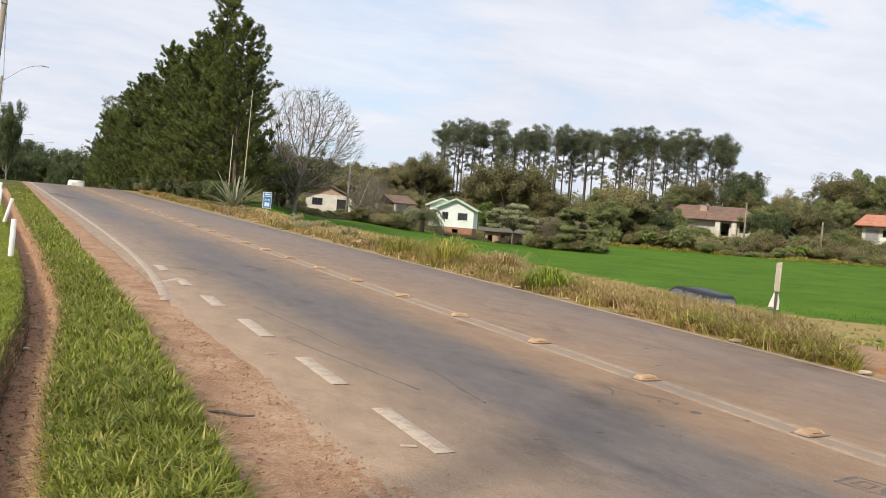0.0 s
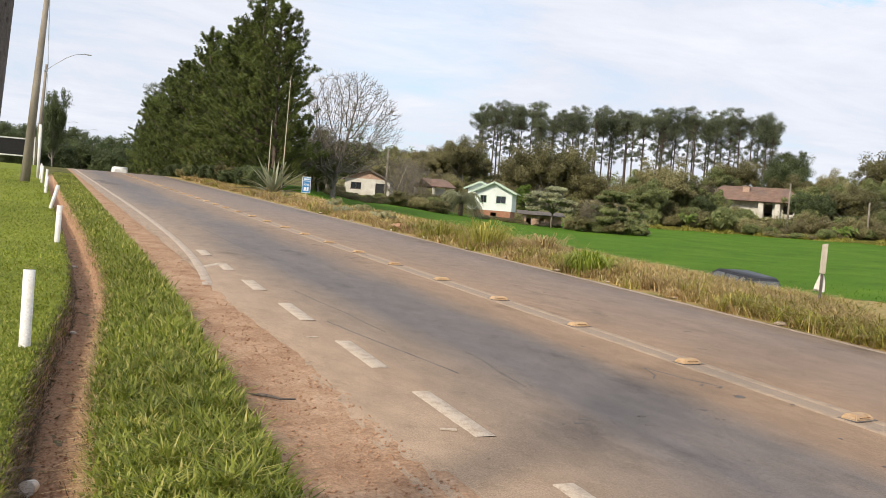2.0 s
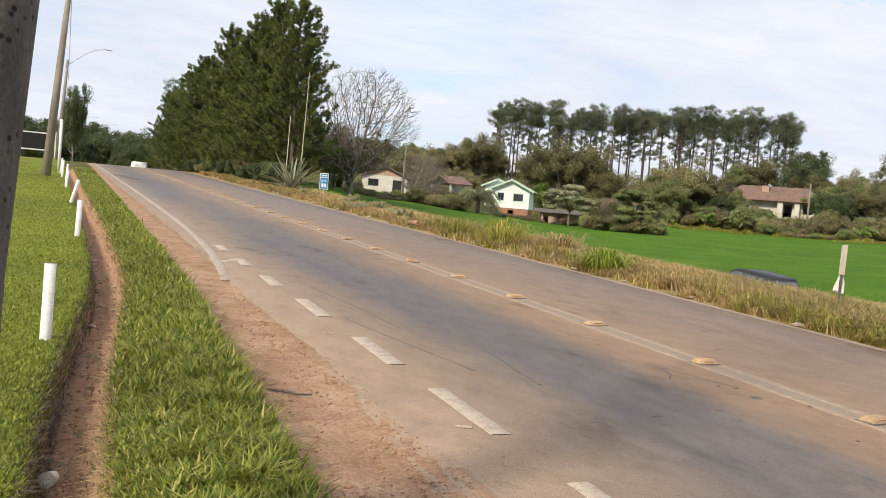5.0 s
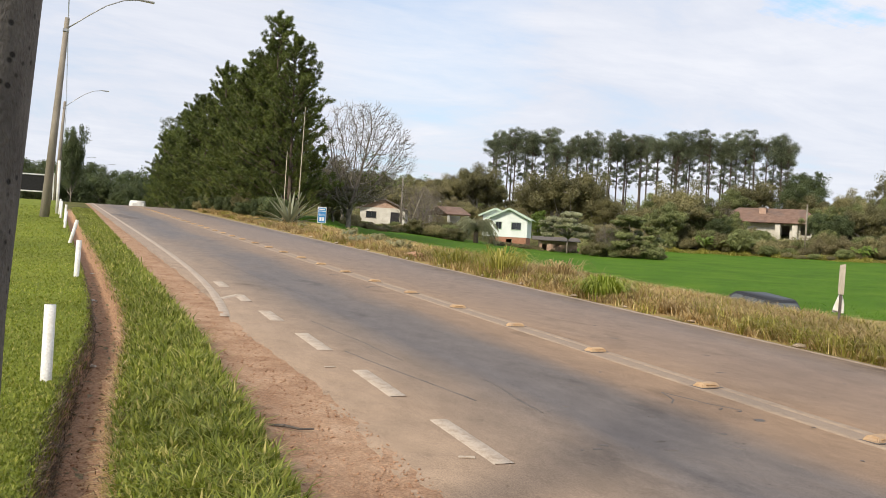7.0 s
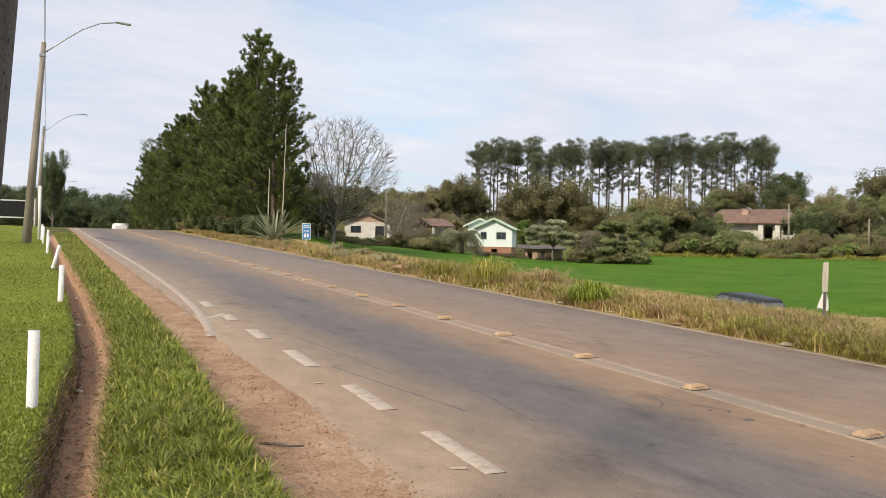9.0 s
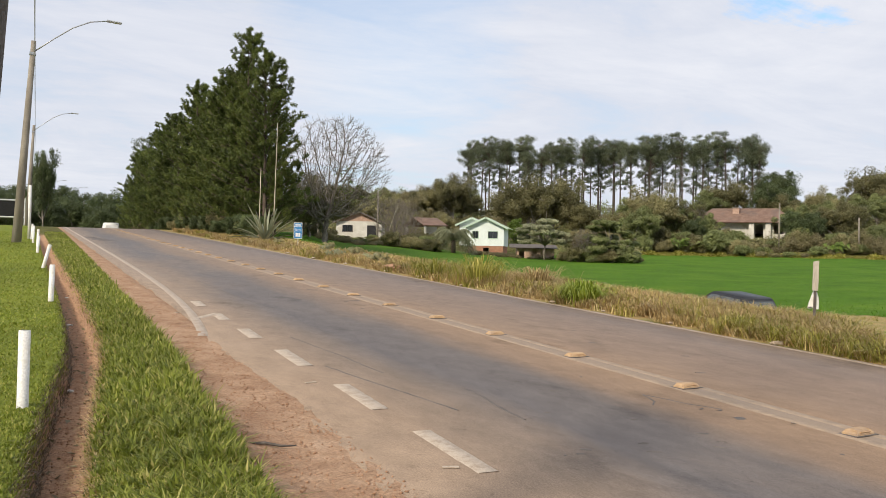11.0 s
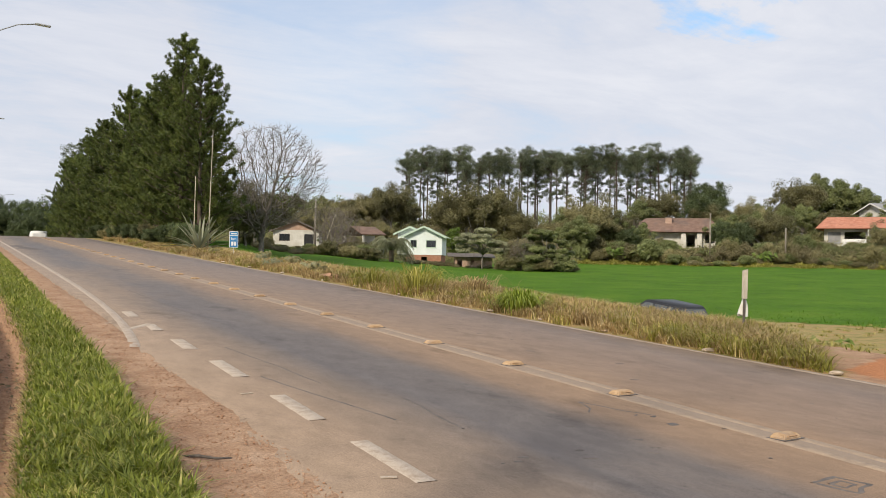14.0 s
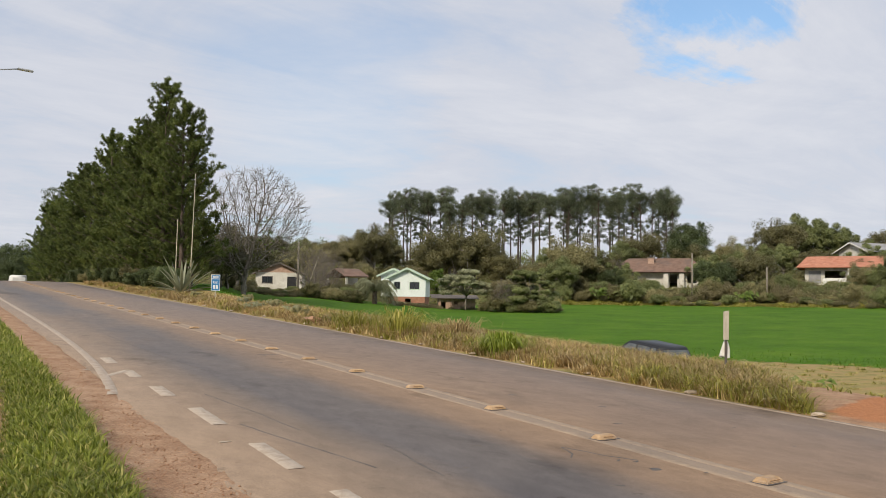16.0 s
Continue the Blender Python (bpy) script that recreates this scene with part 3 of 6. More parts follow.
def pine_tree(seed, height, base_clear, reach, label, tufts=1.0, bushy=1.0, taper=0.75):
    """A pine: trunk, whorled limbs turned up at the ends, brush-like tufts of needles."""
    rng = np.random.default_rng(seed)
    root = thing("pine_tree", pose(0, 0, 0), label, "tree", "pines beside the road")
    sway = rng.normal(0, 0.012, 2)
    trunk = [(sway[0] * z * z / height, sway[1] * z * z / height, z) for z in np.linspace(-0.3, height * 0.98, 9)]
    runs = [(trunk, [0.028 * height * 0.5 * (1 - 0.93 * k / 8) + 0.01 for k in range(9)])]
    tips = []
    z = base_clear
    while z < height * 0.97:
        f = (z - base_clear) / (height - base_clear)
        r = reach * (1 - f) ** taper * (0.72 + 0.5 * rng.random()) + 0.3
        for k in range(int(rng.integers(4, 6))):
            a = rng.random() * 2 * math.pi
            L = r * (0.6 + 0.55 * rng.random())
            up = 0.18 + 0.45 * f
            pts = []
            for s in np.linspace(0, 1, 5):
                pts.append(Vector((math.cos(a) * L * s, math.sin(a) * L * s, z + L * (up * s * 0.7 + 0.25 * s * s))))
            runs.append((pts, [0.045 * (1 - f * 0.6), 0.036, 0.028, 0.018, 0.01]))
            m = max(3, int(L * 2.2 * tufts))
            for s in np.linspace(0.28, 1.0, m):
                i = min(int(s * 4), 3)
                q = pts[i].lerp(pts[i + 1], s * 4 - i)
                j = Vector(rng.normal(0, 0.16 * (0.4 + L * 0.18), 3))
                out = Vector((math.cos(a), math.sin(a), 0)) * 0.5
                tips.append((q + j, (out * 1.3 + Vector((0, 0, 0.8)) + Vector(rng.normal(0, 0.3, 3))).normalized()))
        z += height * 0.028 * (0.7 + 0.6 * rng.random())
    for k in range(10):
        tips.append((Vector((trunk[-1][0], trunk[-1][1], height - 0.12 * k)), Vector((rng.normal(0, 0.25), rng.normal(0, 0.25), 1)).normalized()))
    c = np.array([p for p, _ in tips])
    d = np.array([w for _, w in tips])
    per = 76
    shade = np.repeat(rng.random(len(c)), per * 3)
    c, d = np.repeat(c, per, 0), np.repeat(d, per, 0)
    s = rng.random((len(c), 1))
    side = rng.normal(0, 1.0, c.shape)
    side -= d * (side * d).sum(1)[:, None]
    side /= np.linalg.norm(side, axis=1)[:, None] + 1e-9
    way = d * 0.55 + side
    way /= np.linalg.norm(way, axis=1)[:, None]
    # needles stand round a short shoot: a rounded brush
    length = (0.15 + 0.10 * np.sin(np.pi * np.clip(s * 0.8 + 0.15, 0, 1))) * bushy * (0.8 + 0.4 * rng.random(s.shape))
    V, F = spike_tris(c + d * 0.46 * s * bushy, way, length, 0.021 * bushy, rng)
    part("trunk", tubes("trunk", runs, 6), M_bark, root)
    part("crown", shaded(np_mesh("crown", V, F), shade), M_pine, root)
    return root


def grove_tree(seed, height, label):
    """A tall plantation tree: long bare trunk, short dead limbs, clumped top."""
    rng = np.random.default_rng(seed)
    root = thing("plantation_tree", pose(0, 0, 0), label, "tree", "tall grove behind the houses")
    bend = rng.normal(0, 0.01, 2)
    trunk = [(bend[0] * z, bend[1] * z, z) for z in np.linspace(-0.5, height * 0.95, 8)]
    runs, cents, rad = [(trunk, [0.27 * (1 - 0.8 * k / 7) for k in range(8)])], [], []
    for k in range(26):
        f = 0.34 + 0.36 * rng.random()
        a = rng.random() * 6.283
        L = 0.8 + 1.7 * rng.random()
        z = f * height
        p = Vector((bend[0] * z, bend[1] * z, z))
        e = p + Vector((math.cos(a) * L, math.sin(a) * L, 0.35 * L))
        runs.append(([p, p.lerp(e, 0.5) + Vector((0, 0, 0.1)), e], [0.05, 0.035, 0.015]))
        if rng.random() < 0.55:
            cents.append(tuple(e))
            rad.append(0.45 + 0.5 * rng.random())
    lobes = [(rng.normal(0, 0.9), rng.normal(0, 0.9), height * u) for u in (0.95, 0.90, 0.85, 0.79)]
    for k in range(44):
        lx, ly, lz = lobes[k % 4]
        d = rng.normal(size=3)
        d /= np.linalg.norm(d)
        r = rng.random() ** 0.4
        e = Vector((bend[0] * lz + lx + d[0] * r * 2.5, bend[1] * lz + ly + d[1] * r * 2.5, lz + d[2] * r * 1.3))
        z = e.z - 1.2
        p = Vector((bend[0] * z, bend[1] * z, z))
        if z < height * 0.93:
            runs.append(([p, p.lerp(e, 0.5) + Vector((0, 0, 0.1)), e], [0.06, 0.045, 0.02]))
        cents.append(tuple(e))
        rad.append(0.7 + 0.6 * rng.random())
    me = leafy("crown", cents, 185, np.array(rad), 0.105, rng, 0.35, 0.5)
    part("trunk", tubes("trunk", runs, 6), M_bark, root)
    part("crown", me, M_pinefar, root)
    return root


def broad_tree(seed, height, width, mat, label, clear=0.2, leaf=0.16, per=70, clumps=70, flat=0.3, name="tree", group="", bark=None, bottom=0.12):
    """A broadleaf tree or shrub: forked limbs that carry uneven clumps of leaves."""
    rng = np.random.default_rng(seed)
    root = thing(name, pose(0, 0, 0), label, "bush" if name in ("bush", "shrub") else "tree", group)
    runs, cents, rad = [], [], []
    tr = 0.022 * height + 0.02
    stem = [(rng.normal(0, 0.02) * z, rng.normal(0, 0.02) * z, z) for z in np.linspace(-0.2, height * 0.62, 5)]
    runs.append((stem, [tr * (1 - 0.15 * k) for k in range(5)]))
    lobes = [(rng.normal(0, 0.22, 3) * [width, width, height * 0.3], 0.7 + 0.5 * rng.random()) for _ in range(7)]
    for k in range(clumps):
        lob, sc = lobes[k % 7]
        d = rng.normal(size=3)
        d /= np.linalg.norm(d)
        rr = rng.random() ** 0.4
        p = np.array([0, 0, height * (0.5 + clear * 0.5)]) + lob * 0.7 + d * rr * sc * np.array([width * 0.36, width * 0.36, height * (0.5 - clear * 0.5) * 0.72])
        p[2] = min(max(p[2], height * bottom), height * 1.0)
        cents.append(p)
        rad.append(width * (0.07 + 0.08 * rng.random()) + 0.1)
        if k % 3 == 0:
            s = Vector(stem[min(4, 1 + k % 4)])
            e = Vector(p)
            mid = s.lerp(e, 0.5) + Vector(rng.normal(0, 0.05 * height, 3))
            runs.append(([s, mid, e], [tr * 0.45, tr * 0.3, tr * 0.1]))
    me = leafy("crown", cents, int(per * 3.2), np.array(rad), leaf * 0.66, rng, flat)
    part("trunk", tubes("trunk", runs, 6), bark or M_barkgrey, root)
    part("crown", me, mat, root)
    return root


def tiered_tree(seed, height, width, mat, label, low=0.45, tiers=5, leaf=0.10, per=250):
    """A tree whose leaves lie in flat, ragged tiers over spreading pale limbs."""
    rng = np.random.default_rng(seed)
    root = thing("tree", pose(0, 0, 0), label, "tree")
    fork = Vector((0, 0, height * low * 0.7))
    runs = [([(0, 0, -0.2), (0.08, 0.05, height * low * 0.35), tuple(fork)], [0.13, 0.11, 0.09])]
    cents, rad = [], []
    for t in range(tiers):
        f = t / (tiers - 1)
        z = height * (low + (0.97 - low) * f)
        reach = width * 0.5 * (1.0 - 0.55 * f ** 1.6)
        for k in range(int(9 - 4 * f)):
            a = rng.random() * 6.283
            r = reach * (0.35 + 0.65 * rng.random() ** 0.6)
            e = Vector((math.cos(a) * r, math.sin(a) * r, z + rng.normal(0, 0.12) - 0.10 * r))
            mid = fork.lerp(e, 0.5) + Vector((0, 0, 0.12 * height * (1 - f))) + Vector(rng.normal(0, 0.1, 3))
            runs.append(([fork + Vector((0, 0, 0.1 * rng.random())), mid, e], [0.055, 0.035, 0.012]))
            for _ in range(4):
                cents.append((e.x + rng.normal(0, 0.42), e.y + rng.normal(0, 0.42), e.z + rng.normal(0.05, 0.07)))
                rad.append(0.32 + 0.3 * rng.random())
    part("trunk", tubes("trunk", runs, 6), M_twig, root)
    part("crown", leafy("crown", cents, per, np.array(rad), leaf, rng, 0.85), mat, root)
    return root


def place(ob, x, y, turn=0.0, size=1.0, sink=0.05, z=None):
    m = pose(x, y, (gz(x, y) if z is None else z) - sink, 0, 0, turn)
    ob.scale = (1, 1, 1)
    ob.matrix_basis = m @ Matrix.Diagonal((size, size, size, 1))
    return ob


def again(ob, x, y, turn=0.0, size=1.0, sink=0.05, z=None, tall=1.0, label=""):
    c = copy_thing(ob, pose(0, 0, 0))
    c.matrix_basis = pose(x, y, (gz(x, y) if z is None else z) - sink, 0, 0, turn) @ Matrix.Diagonal((size, size, size * tall, 1))
    if label:
        c["label"] = label
    return c


# pines along the far verge of the road
rp = random.Random(5)
pines = [pine_tree(11, 15.0, 1.0, 3.1, "tall dark green pine beside the road", 1.1, 1.1, 0.85), pine_tree(12, 14.0, 0.7, 2.9, "dense dark green pine beside the road", 1.2, 1.22, 0.6), pine_tree(13, 13.0, 0.6, 3.3, "bushy green pine beside the road", 1.25, 1.28, 0.58)]
place(pines[0], 14.0, 62.5, 0, 0.97)
place(pines[1], 14.7, 60.0, 40, 0.90)
place(pines[2], 13.6, 67.0, 80, 0.92)
for k, y in enumerate((64.5, 69.5, 72, 76, 79, 84, 88, 93, 98, 104, 110, 117, 125, 133)):
    again(pines[1 + k % 2], 14.0 + rp.uniform(-0.8, 1.2), y + rp.uniform(-1, 1), rp.uniform(0, 360), rp.uniform(0.82, 0.92))
for k, y in enumerate((66, 71, 77, 86)):
    again(pines[k % 3], 16.6 + rp.uniform(-0.8, 0.8), y, rp.uniform(0, 360), rp.uniform(0.65, 0.75))

# tall grove behind the houses
groves = [grove_tree(21, 21.0, "tall slender plantation tree with bare trunk"), grove_tree(22, 22.5, "tall plantation tree with clumped crown"), grove_tree(23, 20.0, "tall plantation tree with forked crown"), grove_tree(24, 21.5, "tall thin plantation tree")]
k = 0
for row, (dist, b0, b1, count) in enumerate(((188, 26.9, 45.1, 29), (196, 26.9, 44.8, 20), (205, 27.2, 43.8, 5))):
    for i in range(count):
        b = b0 + (b1 - b0) * (i + rp.uniform(-0.3, 0.3)) / (count - 1)
        edge = min(i, count - 1 - i)
        x, y, z = spot(b, dist + rp.uniform(-3, 3))
        s = rp.uniform(0.75, 0.86) * (0.92 if edge == 0 else 1.0)
        if k < 4:
            place(groves[k], x, y, rp.uniform(0, 360), s)
        else:
            again(groves[k % 4], x, y, rp.uniform(0, 360), s)
        k += 1

again(groves[1], 15.3, 139.0, 60, 0.70, label="tall sparse grey-green tree behind the pines")
# broadleaf trees and shrubs
T_dark = broad_tree(31, 9.0, 8.5, M_leafdark, "large dark-leaved tree behind the houses", 0.15, 0.19, 90, 90)
T_deep = broad_tree(30, 8.0, 7.5, M_leafdeep, "deep green roadside tree beyond the crest", 0.12, 0.16, 85, 85)
T_mid = broad_tree(32, 7.0, 6.0, M_leafmid, "rounded green tree behind the field", 0.2, 0.17, 80, 80)
T_olive = broad_tree(33, 6.0, 6.0, M_leafolive, "olive green tree behind the field", 0.2, 0.15, 80, 70)
T_brown = broad_tree(34, 5.0, 5.0, M_leafbrown, "sparse brownish tree near the houses", 0.2, 0.12, 45, 60)
T_bright = broad_tree(35, 6.0, 3.0, M_leafbright, "bright green bamboo-like tree", 0.05, 0.14, 80, 60, 0.0)
T_grey = tiered_tree(36, 4.9, 6.6, M_leafgrey, "pale grey-green umbrella-shaped tree", 0.50, 5)
T_tiered = tiered_tree(37, 4.7, 6.6, M_leafmid, "green tree with leaves in drooping tiers", 0.14, 7, 0.12, 260)
B_mid = broad_tree(41, 2.6, 3.4, M_leafmid, "dense green bush beside the field", 0.0, 0.11, 70, 60, name="bush", bottom=0.06)
B_olive = broad_tree(42, 2.2, 3.2, M_leafolive, "scruffy olive bush beside the field", 0.0, 0.10, 60, 55, name="bush", bottom=0.06)
B_deep = broad_tree(45, 2.8, 3.4, M_leafdeep, "deep green bush under the pines", 0.0, 0.11, 70, 60, name="bush", bottom=0.06)
B_brown = broad_tree(43, 1.7, 2.8, M_leafbrown, "dry brownish bush beside the field", 0.0, 0.09, 55, 50, name="bush", bottom=0.06)
B_dark = broad_tree(44, 3.0, 3.8, M_leafdark, "dark green bush beside the field", 0.0, 0.12, 70, 60, name="bush", bottom=0.06)
used = set()


def plant(ob, bearing, dist, size=1.0, tall=1.0, dz=0.0, label=""):
    x, y, z = spot(bearing, dist)
    c = place(ob, x, y, rp.uniform(0, 360), size, 0.08 - dz) if ob not in used else again(ob, x, y, rp.uniform(0, 360), size, 0.08 - dz, tall=tall, label=label)
    if ob not in used:
        c.matrix_basis = c.matrix_basis @ Matrix.Diagonal((1, 1, tall, 1))
    used.add(ob)
    return c


plant(T_dark, 30.8, 150, 1.2, 1.12)
plant(T_dark, 32.4, 152, 1.25, 1.05)
plant(T_dark, 34.2, 150, 0.9, 0.95)
plant(T_dark, 25.9, 168, 1.05, 1.15)
plant(T_olive, 38.6, 146, 1.6, 1.05)
plant(T_mid, 38.0, 140, 1.0)
plant(T_mid, 39.3, 150, 1.1)
plant(T_olive, 36.8, 150, 1.0)
plant(T_bright, 30.1, 128, 1.0)
plant(T_grey, 31.9, 104, 1.0, 1.0)
plant(T_tiered, 36.0, 101, 1.0, 1.0)
plant(T_brown, 34.0, 103, 0.8)
# hedge and scrub along the far side of the field
for b, d, s, t, kind in ((37.0, 100, 0.8, 1.0, B_mid), (36.2, 99, 0.9, 0.8, B_olive), (35.0, 100, 0.9, 0.8, B_mid), (34.0, 100, 0.8, 0.8, B_dark), (33.0, 102, 0.7, 0.9, B_olive), (37.6, 101, 0.75, 0.8, B_brown),
                         (30.0, 109, 0.4, 0.8, B_brown), (29.0, 108, 0.6, 0.7, B_brown)):
    plant(kind, b, d, s, t)
for k in range(92):
    b = 38.2 + 0.215 * k
    d = 137 + 3 * math.sin(k * 1.7) + (k % 4) * 2.8
    kind = (B_mid, B_olive, B_brown, B_dark, B_olive, B_mid, B_brown)[k % 7] if b < 48 else (B_brown, B_olive, B_brown, B_mid, B_olive)[k % 5]
    low = 44.6 < b < 47.0 or 52.6 < b < 55.4
    plant(kind, b, d, rp.uniform(0.55, 0.8) if low else rp.uniform(0.5, 1.25) + 0.10 * (k % 4), rp.uniform(0.6, 1.0) if low else rp.uniform(0.7, 1.5))
for b, d, s, t, kind in ((38.8, 158, 0.9, 1, T_olive), (40.4, 152, 0.8, 1, T_dark), (41.5, 148, 0.55, 1, T_mid), (42.6, 146, 0.5, 0.9, T_bright), (43.4, 150, 0.5, 0.8, T_brown), (41.8, 175, 1.1, 1, T_mid), (42.0, 149, 0.75, 1.0, T_mid), (43.0, 148, 0.55, 0.95, T_olive), (41.2, 146, 0.7, 0.9, T_deep), (47.0, 147, 0.72, 1.1, T_deep), (48.0, 146, 0.75, 1.05, T_deep), (56.0, 152, 0.75, 1.1, T_olive), (56.8, 150, 0.7, 1.0, T_mid), (43.2, 180, 1.1, 1, T_dark),
                         (46.2, 178, 1.1, 1.0, T_deep), (46.0, 184, 1.35, 1.1, T_deep), (45.6, 176, 1.2, 1.0, T_deep), (47.4, 150, 0.95, 1, T_mid), (48.6, 152, 1.0, 1, T_mid), (49.6, 150, 0.85, 1, T_dark), (48.2, 168, 1.1, 1.25, T_olive), (50.6, 170, 0.9, 1.1, T_mid),
                         (51.6, 190, 1.2, 1.1, T_dark), (52.6, 198, 1.5, 1.2, T_mid), (53.8, 200, 1.5, 1.1, T_mid), (55.0, 205, 1.4, 1.0, T_mid), (56.6, 205, 1.3, 1.0, T_olive), (58.0, 205, 1.3, 1, T_dark), (55.6, 158, 0.62, 0.95, T_mid), (58.2, 150, 0.8, 1, T_mid)):
    plant(kind, b, d, s, t)
def broad_weed(x, y, size, seed, mat, label, group):
    """A leafy weed: long leaves in whorls on a few stems."""
    rng = np.random.default_rng(seed)
    root = thing("weed", pose(x, y, gz(x, y)), label, "weed", group)
    runs, V, F = [], [], []
    for k in range(9):
        a, lean = rng.random() * 6.283, 0.15 + 0.6 * rng.random()
        tip = Vector((math.cos(a) * lean, math.sin(a) * lean, 0.55 + 0.35 * rng.random())) * size
        runs.append(([(0, 0, -0.03), tuple(tip * 0.5), tuple(tip)], [0.012 * size, 0.009 * size, 0.006 * size]))
        for j in range(14):
            b, up = rng.random() * 6.283, rng.normal(0.1, 0.5)
            d = Vector((math.cos(b), math.sin(b), up)).normalized()
            w = d.orthogonal().normalized()
            p = tip * (0.55 + 0.45 * rng.random())
            L = size * (0.20 + 0.14 * rng.random())
            o = len(V)
            V += [p, p + d * L * 0.5 + w * L * 0.22, p + d * L - Vector((0, 0, 0.25 * L)), p + d * L * 0.5 - w * L * 0.22]
            F.append((o, o + 1, o + 2, o + 3))
    part("stem", tubes("stem", runs, 4), M_stem, root)
    part("leaves", shaded(np_mesh("leaves", [tuple(v) for v in V], F), np.repeat(rng.random(len(V) // 4), 4)), mat, root)


M_stem = surface("green_stem", (0.16, 0.18, 0.07), (0.26, 0.27, 0.12), 6, 50, 0.8)
for k, (b, d, size) in enumerate(((40.6, 138, 3.0), (42.3, 137, 3.6), (43.3, 138, 2.6), (49.4, 138, 2.4), (57.6, 137, 2.8), (36.9, 99, 2.0))):
    x, y, z = spot(b, d)
    broad_weed(x, y, size, 160 + k, M_leafmid if k % 3 else M_leafbright, "large-leaved green plant at the field's far edge", "large-leaved plants by the field")
# behind and between the houses on the slope
for b, d, s, t, kind in ((17.2, 95, 0.9, 0.9, T_dark), (16.2, 84, 0.7, 0.8, T_dark), (20.2, 140, 1.0, 1, T_olive), (21.6, 150, 1.1, 1, T_olive), (22.6, 135, 0.85, 1, T_olive), (23.6, 128, 0.6, 1, T_brown), (23.0, 160, 1.4, 1, T_brown), (24.6, 150, 1.0, 1, T_brown),
                         (24.4, 170, 1.2, 1.05, T_olive), (25.4, 140, 0.8, 1, T_olive), (26.6, 135, 0.7, 1, T_brown), (27.6, 145, 0.8, 0.9, T_olive), (28.6, 150, 0.9, 1, T_brown), (29.3, 160, 1.0, 1, T_dark), (33.2, 135, 0.7, 1, T_brown), (35.2, 140, 0.8, 1, T_olive), (36.3, 135, 0.75, 1, T_brown), (37.2, 160, 1, 1, T_mid),
                         (22.0, 108, 0.6, 0.9, B_brown), (21.0, 104, 0.6, 0.8, B_olive), (22.9, 106, 0.9, 0.9, B_olive), (23.8, 104, 0.8, 1.0, B_brown), (24.8, 108, 0.7, 1, B_dark), (18.8, 98, 0.7, 0.7, B_brown), (19.8, 96, 0.6, 0.6, B_brown), (17.6, 90, 0.8, 0.7, B_brown), (20.6, 112, 0.6, 0.8, B_mid), (25.2, 118, 0.8, 1, B_dark), (27.6, 107, 0.5, 0.7, B_brown)):
    plant(kind, b, d, s, t)
# shrubs at the foot of the pines
for k in range(26):
    y = 55 + 2.8 * k
    kind = (B_deep, B_mid, B_deep, B_olive)[k % 4]
    c = again(kind, 12.5 + rp.uniform(-0.3, 0.7), y, rp.uniform(0, 360), rp.uniform(0.45, 0.85), 0.05, tall=rp.uniform(0.8, 1.3))
    c["label"] = ("deep green bush under the pines", "green bush under the pines", "deep green bush under the pines", "scruffy olive bush under the pines")[k % 4]
place(B_deep, 12.9, 58.3, 15, 0.7)
def plant_at(ob, x, y, size):
    """The first call sets the tree itself, the later ones copies."""
    if ob in used:
        return again(ob, x, y, rp.uniform(0, 360), size, 0.1)
    used.add(ob)
    return place(ob, x, y, rp.uniform(0, 360), size, 0.1)


# trees closing the road's far end and the lawn's far side
for x, y, s, kind in ((2, 150, 0.9, T_deep), (7, 158, 1.0, T_deep), (12, 165, 1.1, T_deep), (-3, 148, 0.9, T_deep), (-8, 140, 0.9, T_deep), (-14, 150, 1.1, T_deep), (17, 160, 1.2, T_deep), (10, 145, 0.7, T_deep), (-1, 165, 1.2, T_deep), (5, 172, 1.3, T_deep), (-6, 165, 1.2, T_deep),
                      (-20, 150, 1.2, T_deep), (-26, 140, 1.2, T_deep), (-12, 170, 1.3, T_deep), (13, 150, 0.8, T_deep)):
    plant_at(kind, x, y, s * 1.25)
again(T_deep, 1.3, 96, 0, 0.40, 0.1, tall=2.85, label="slender dark tree beside the lawn")
again(T_deep, -9.0, 120, 30, 0.7, 0.1, label="dark tree beyond the lawn")


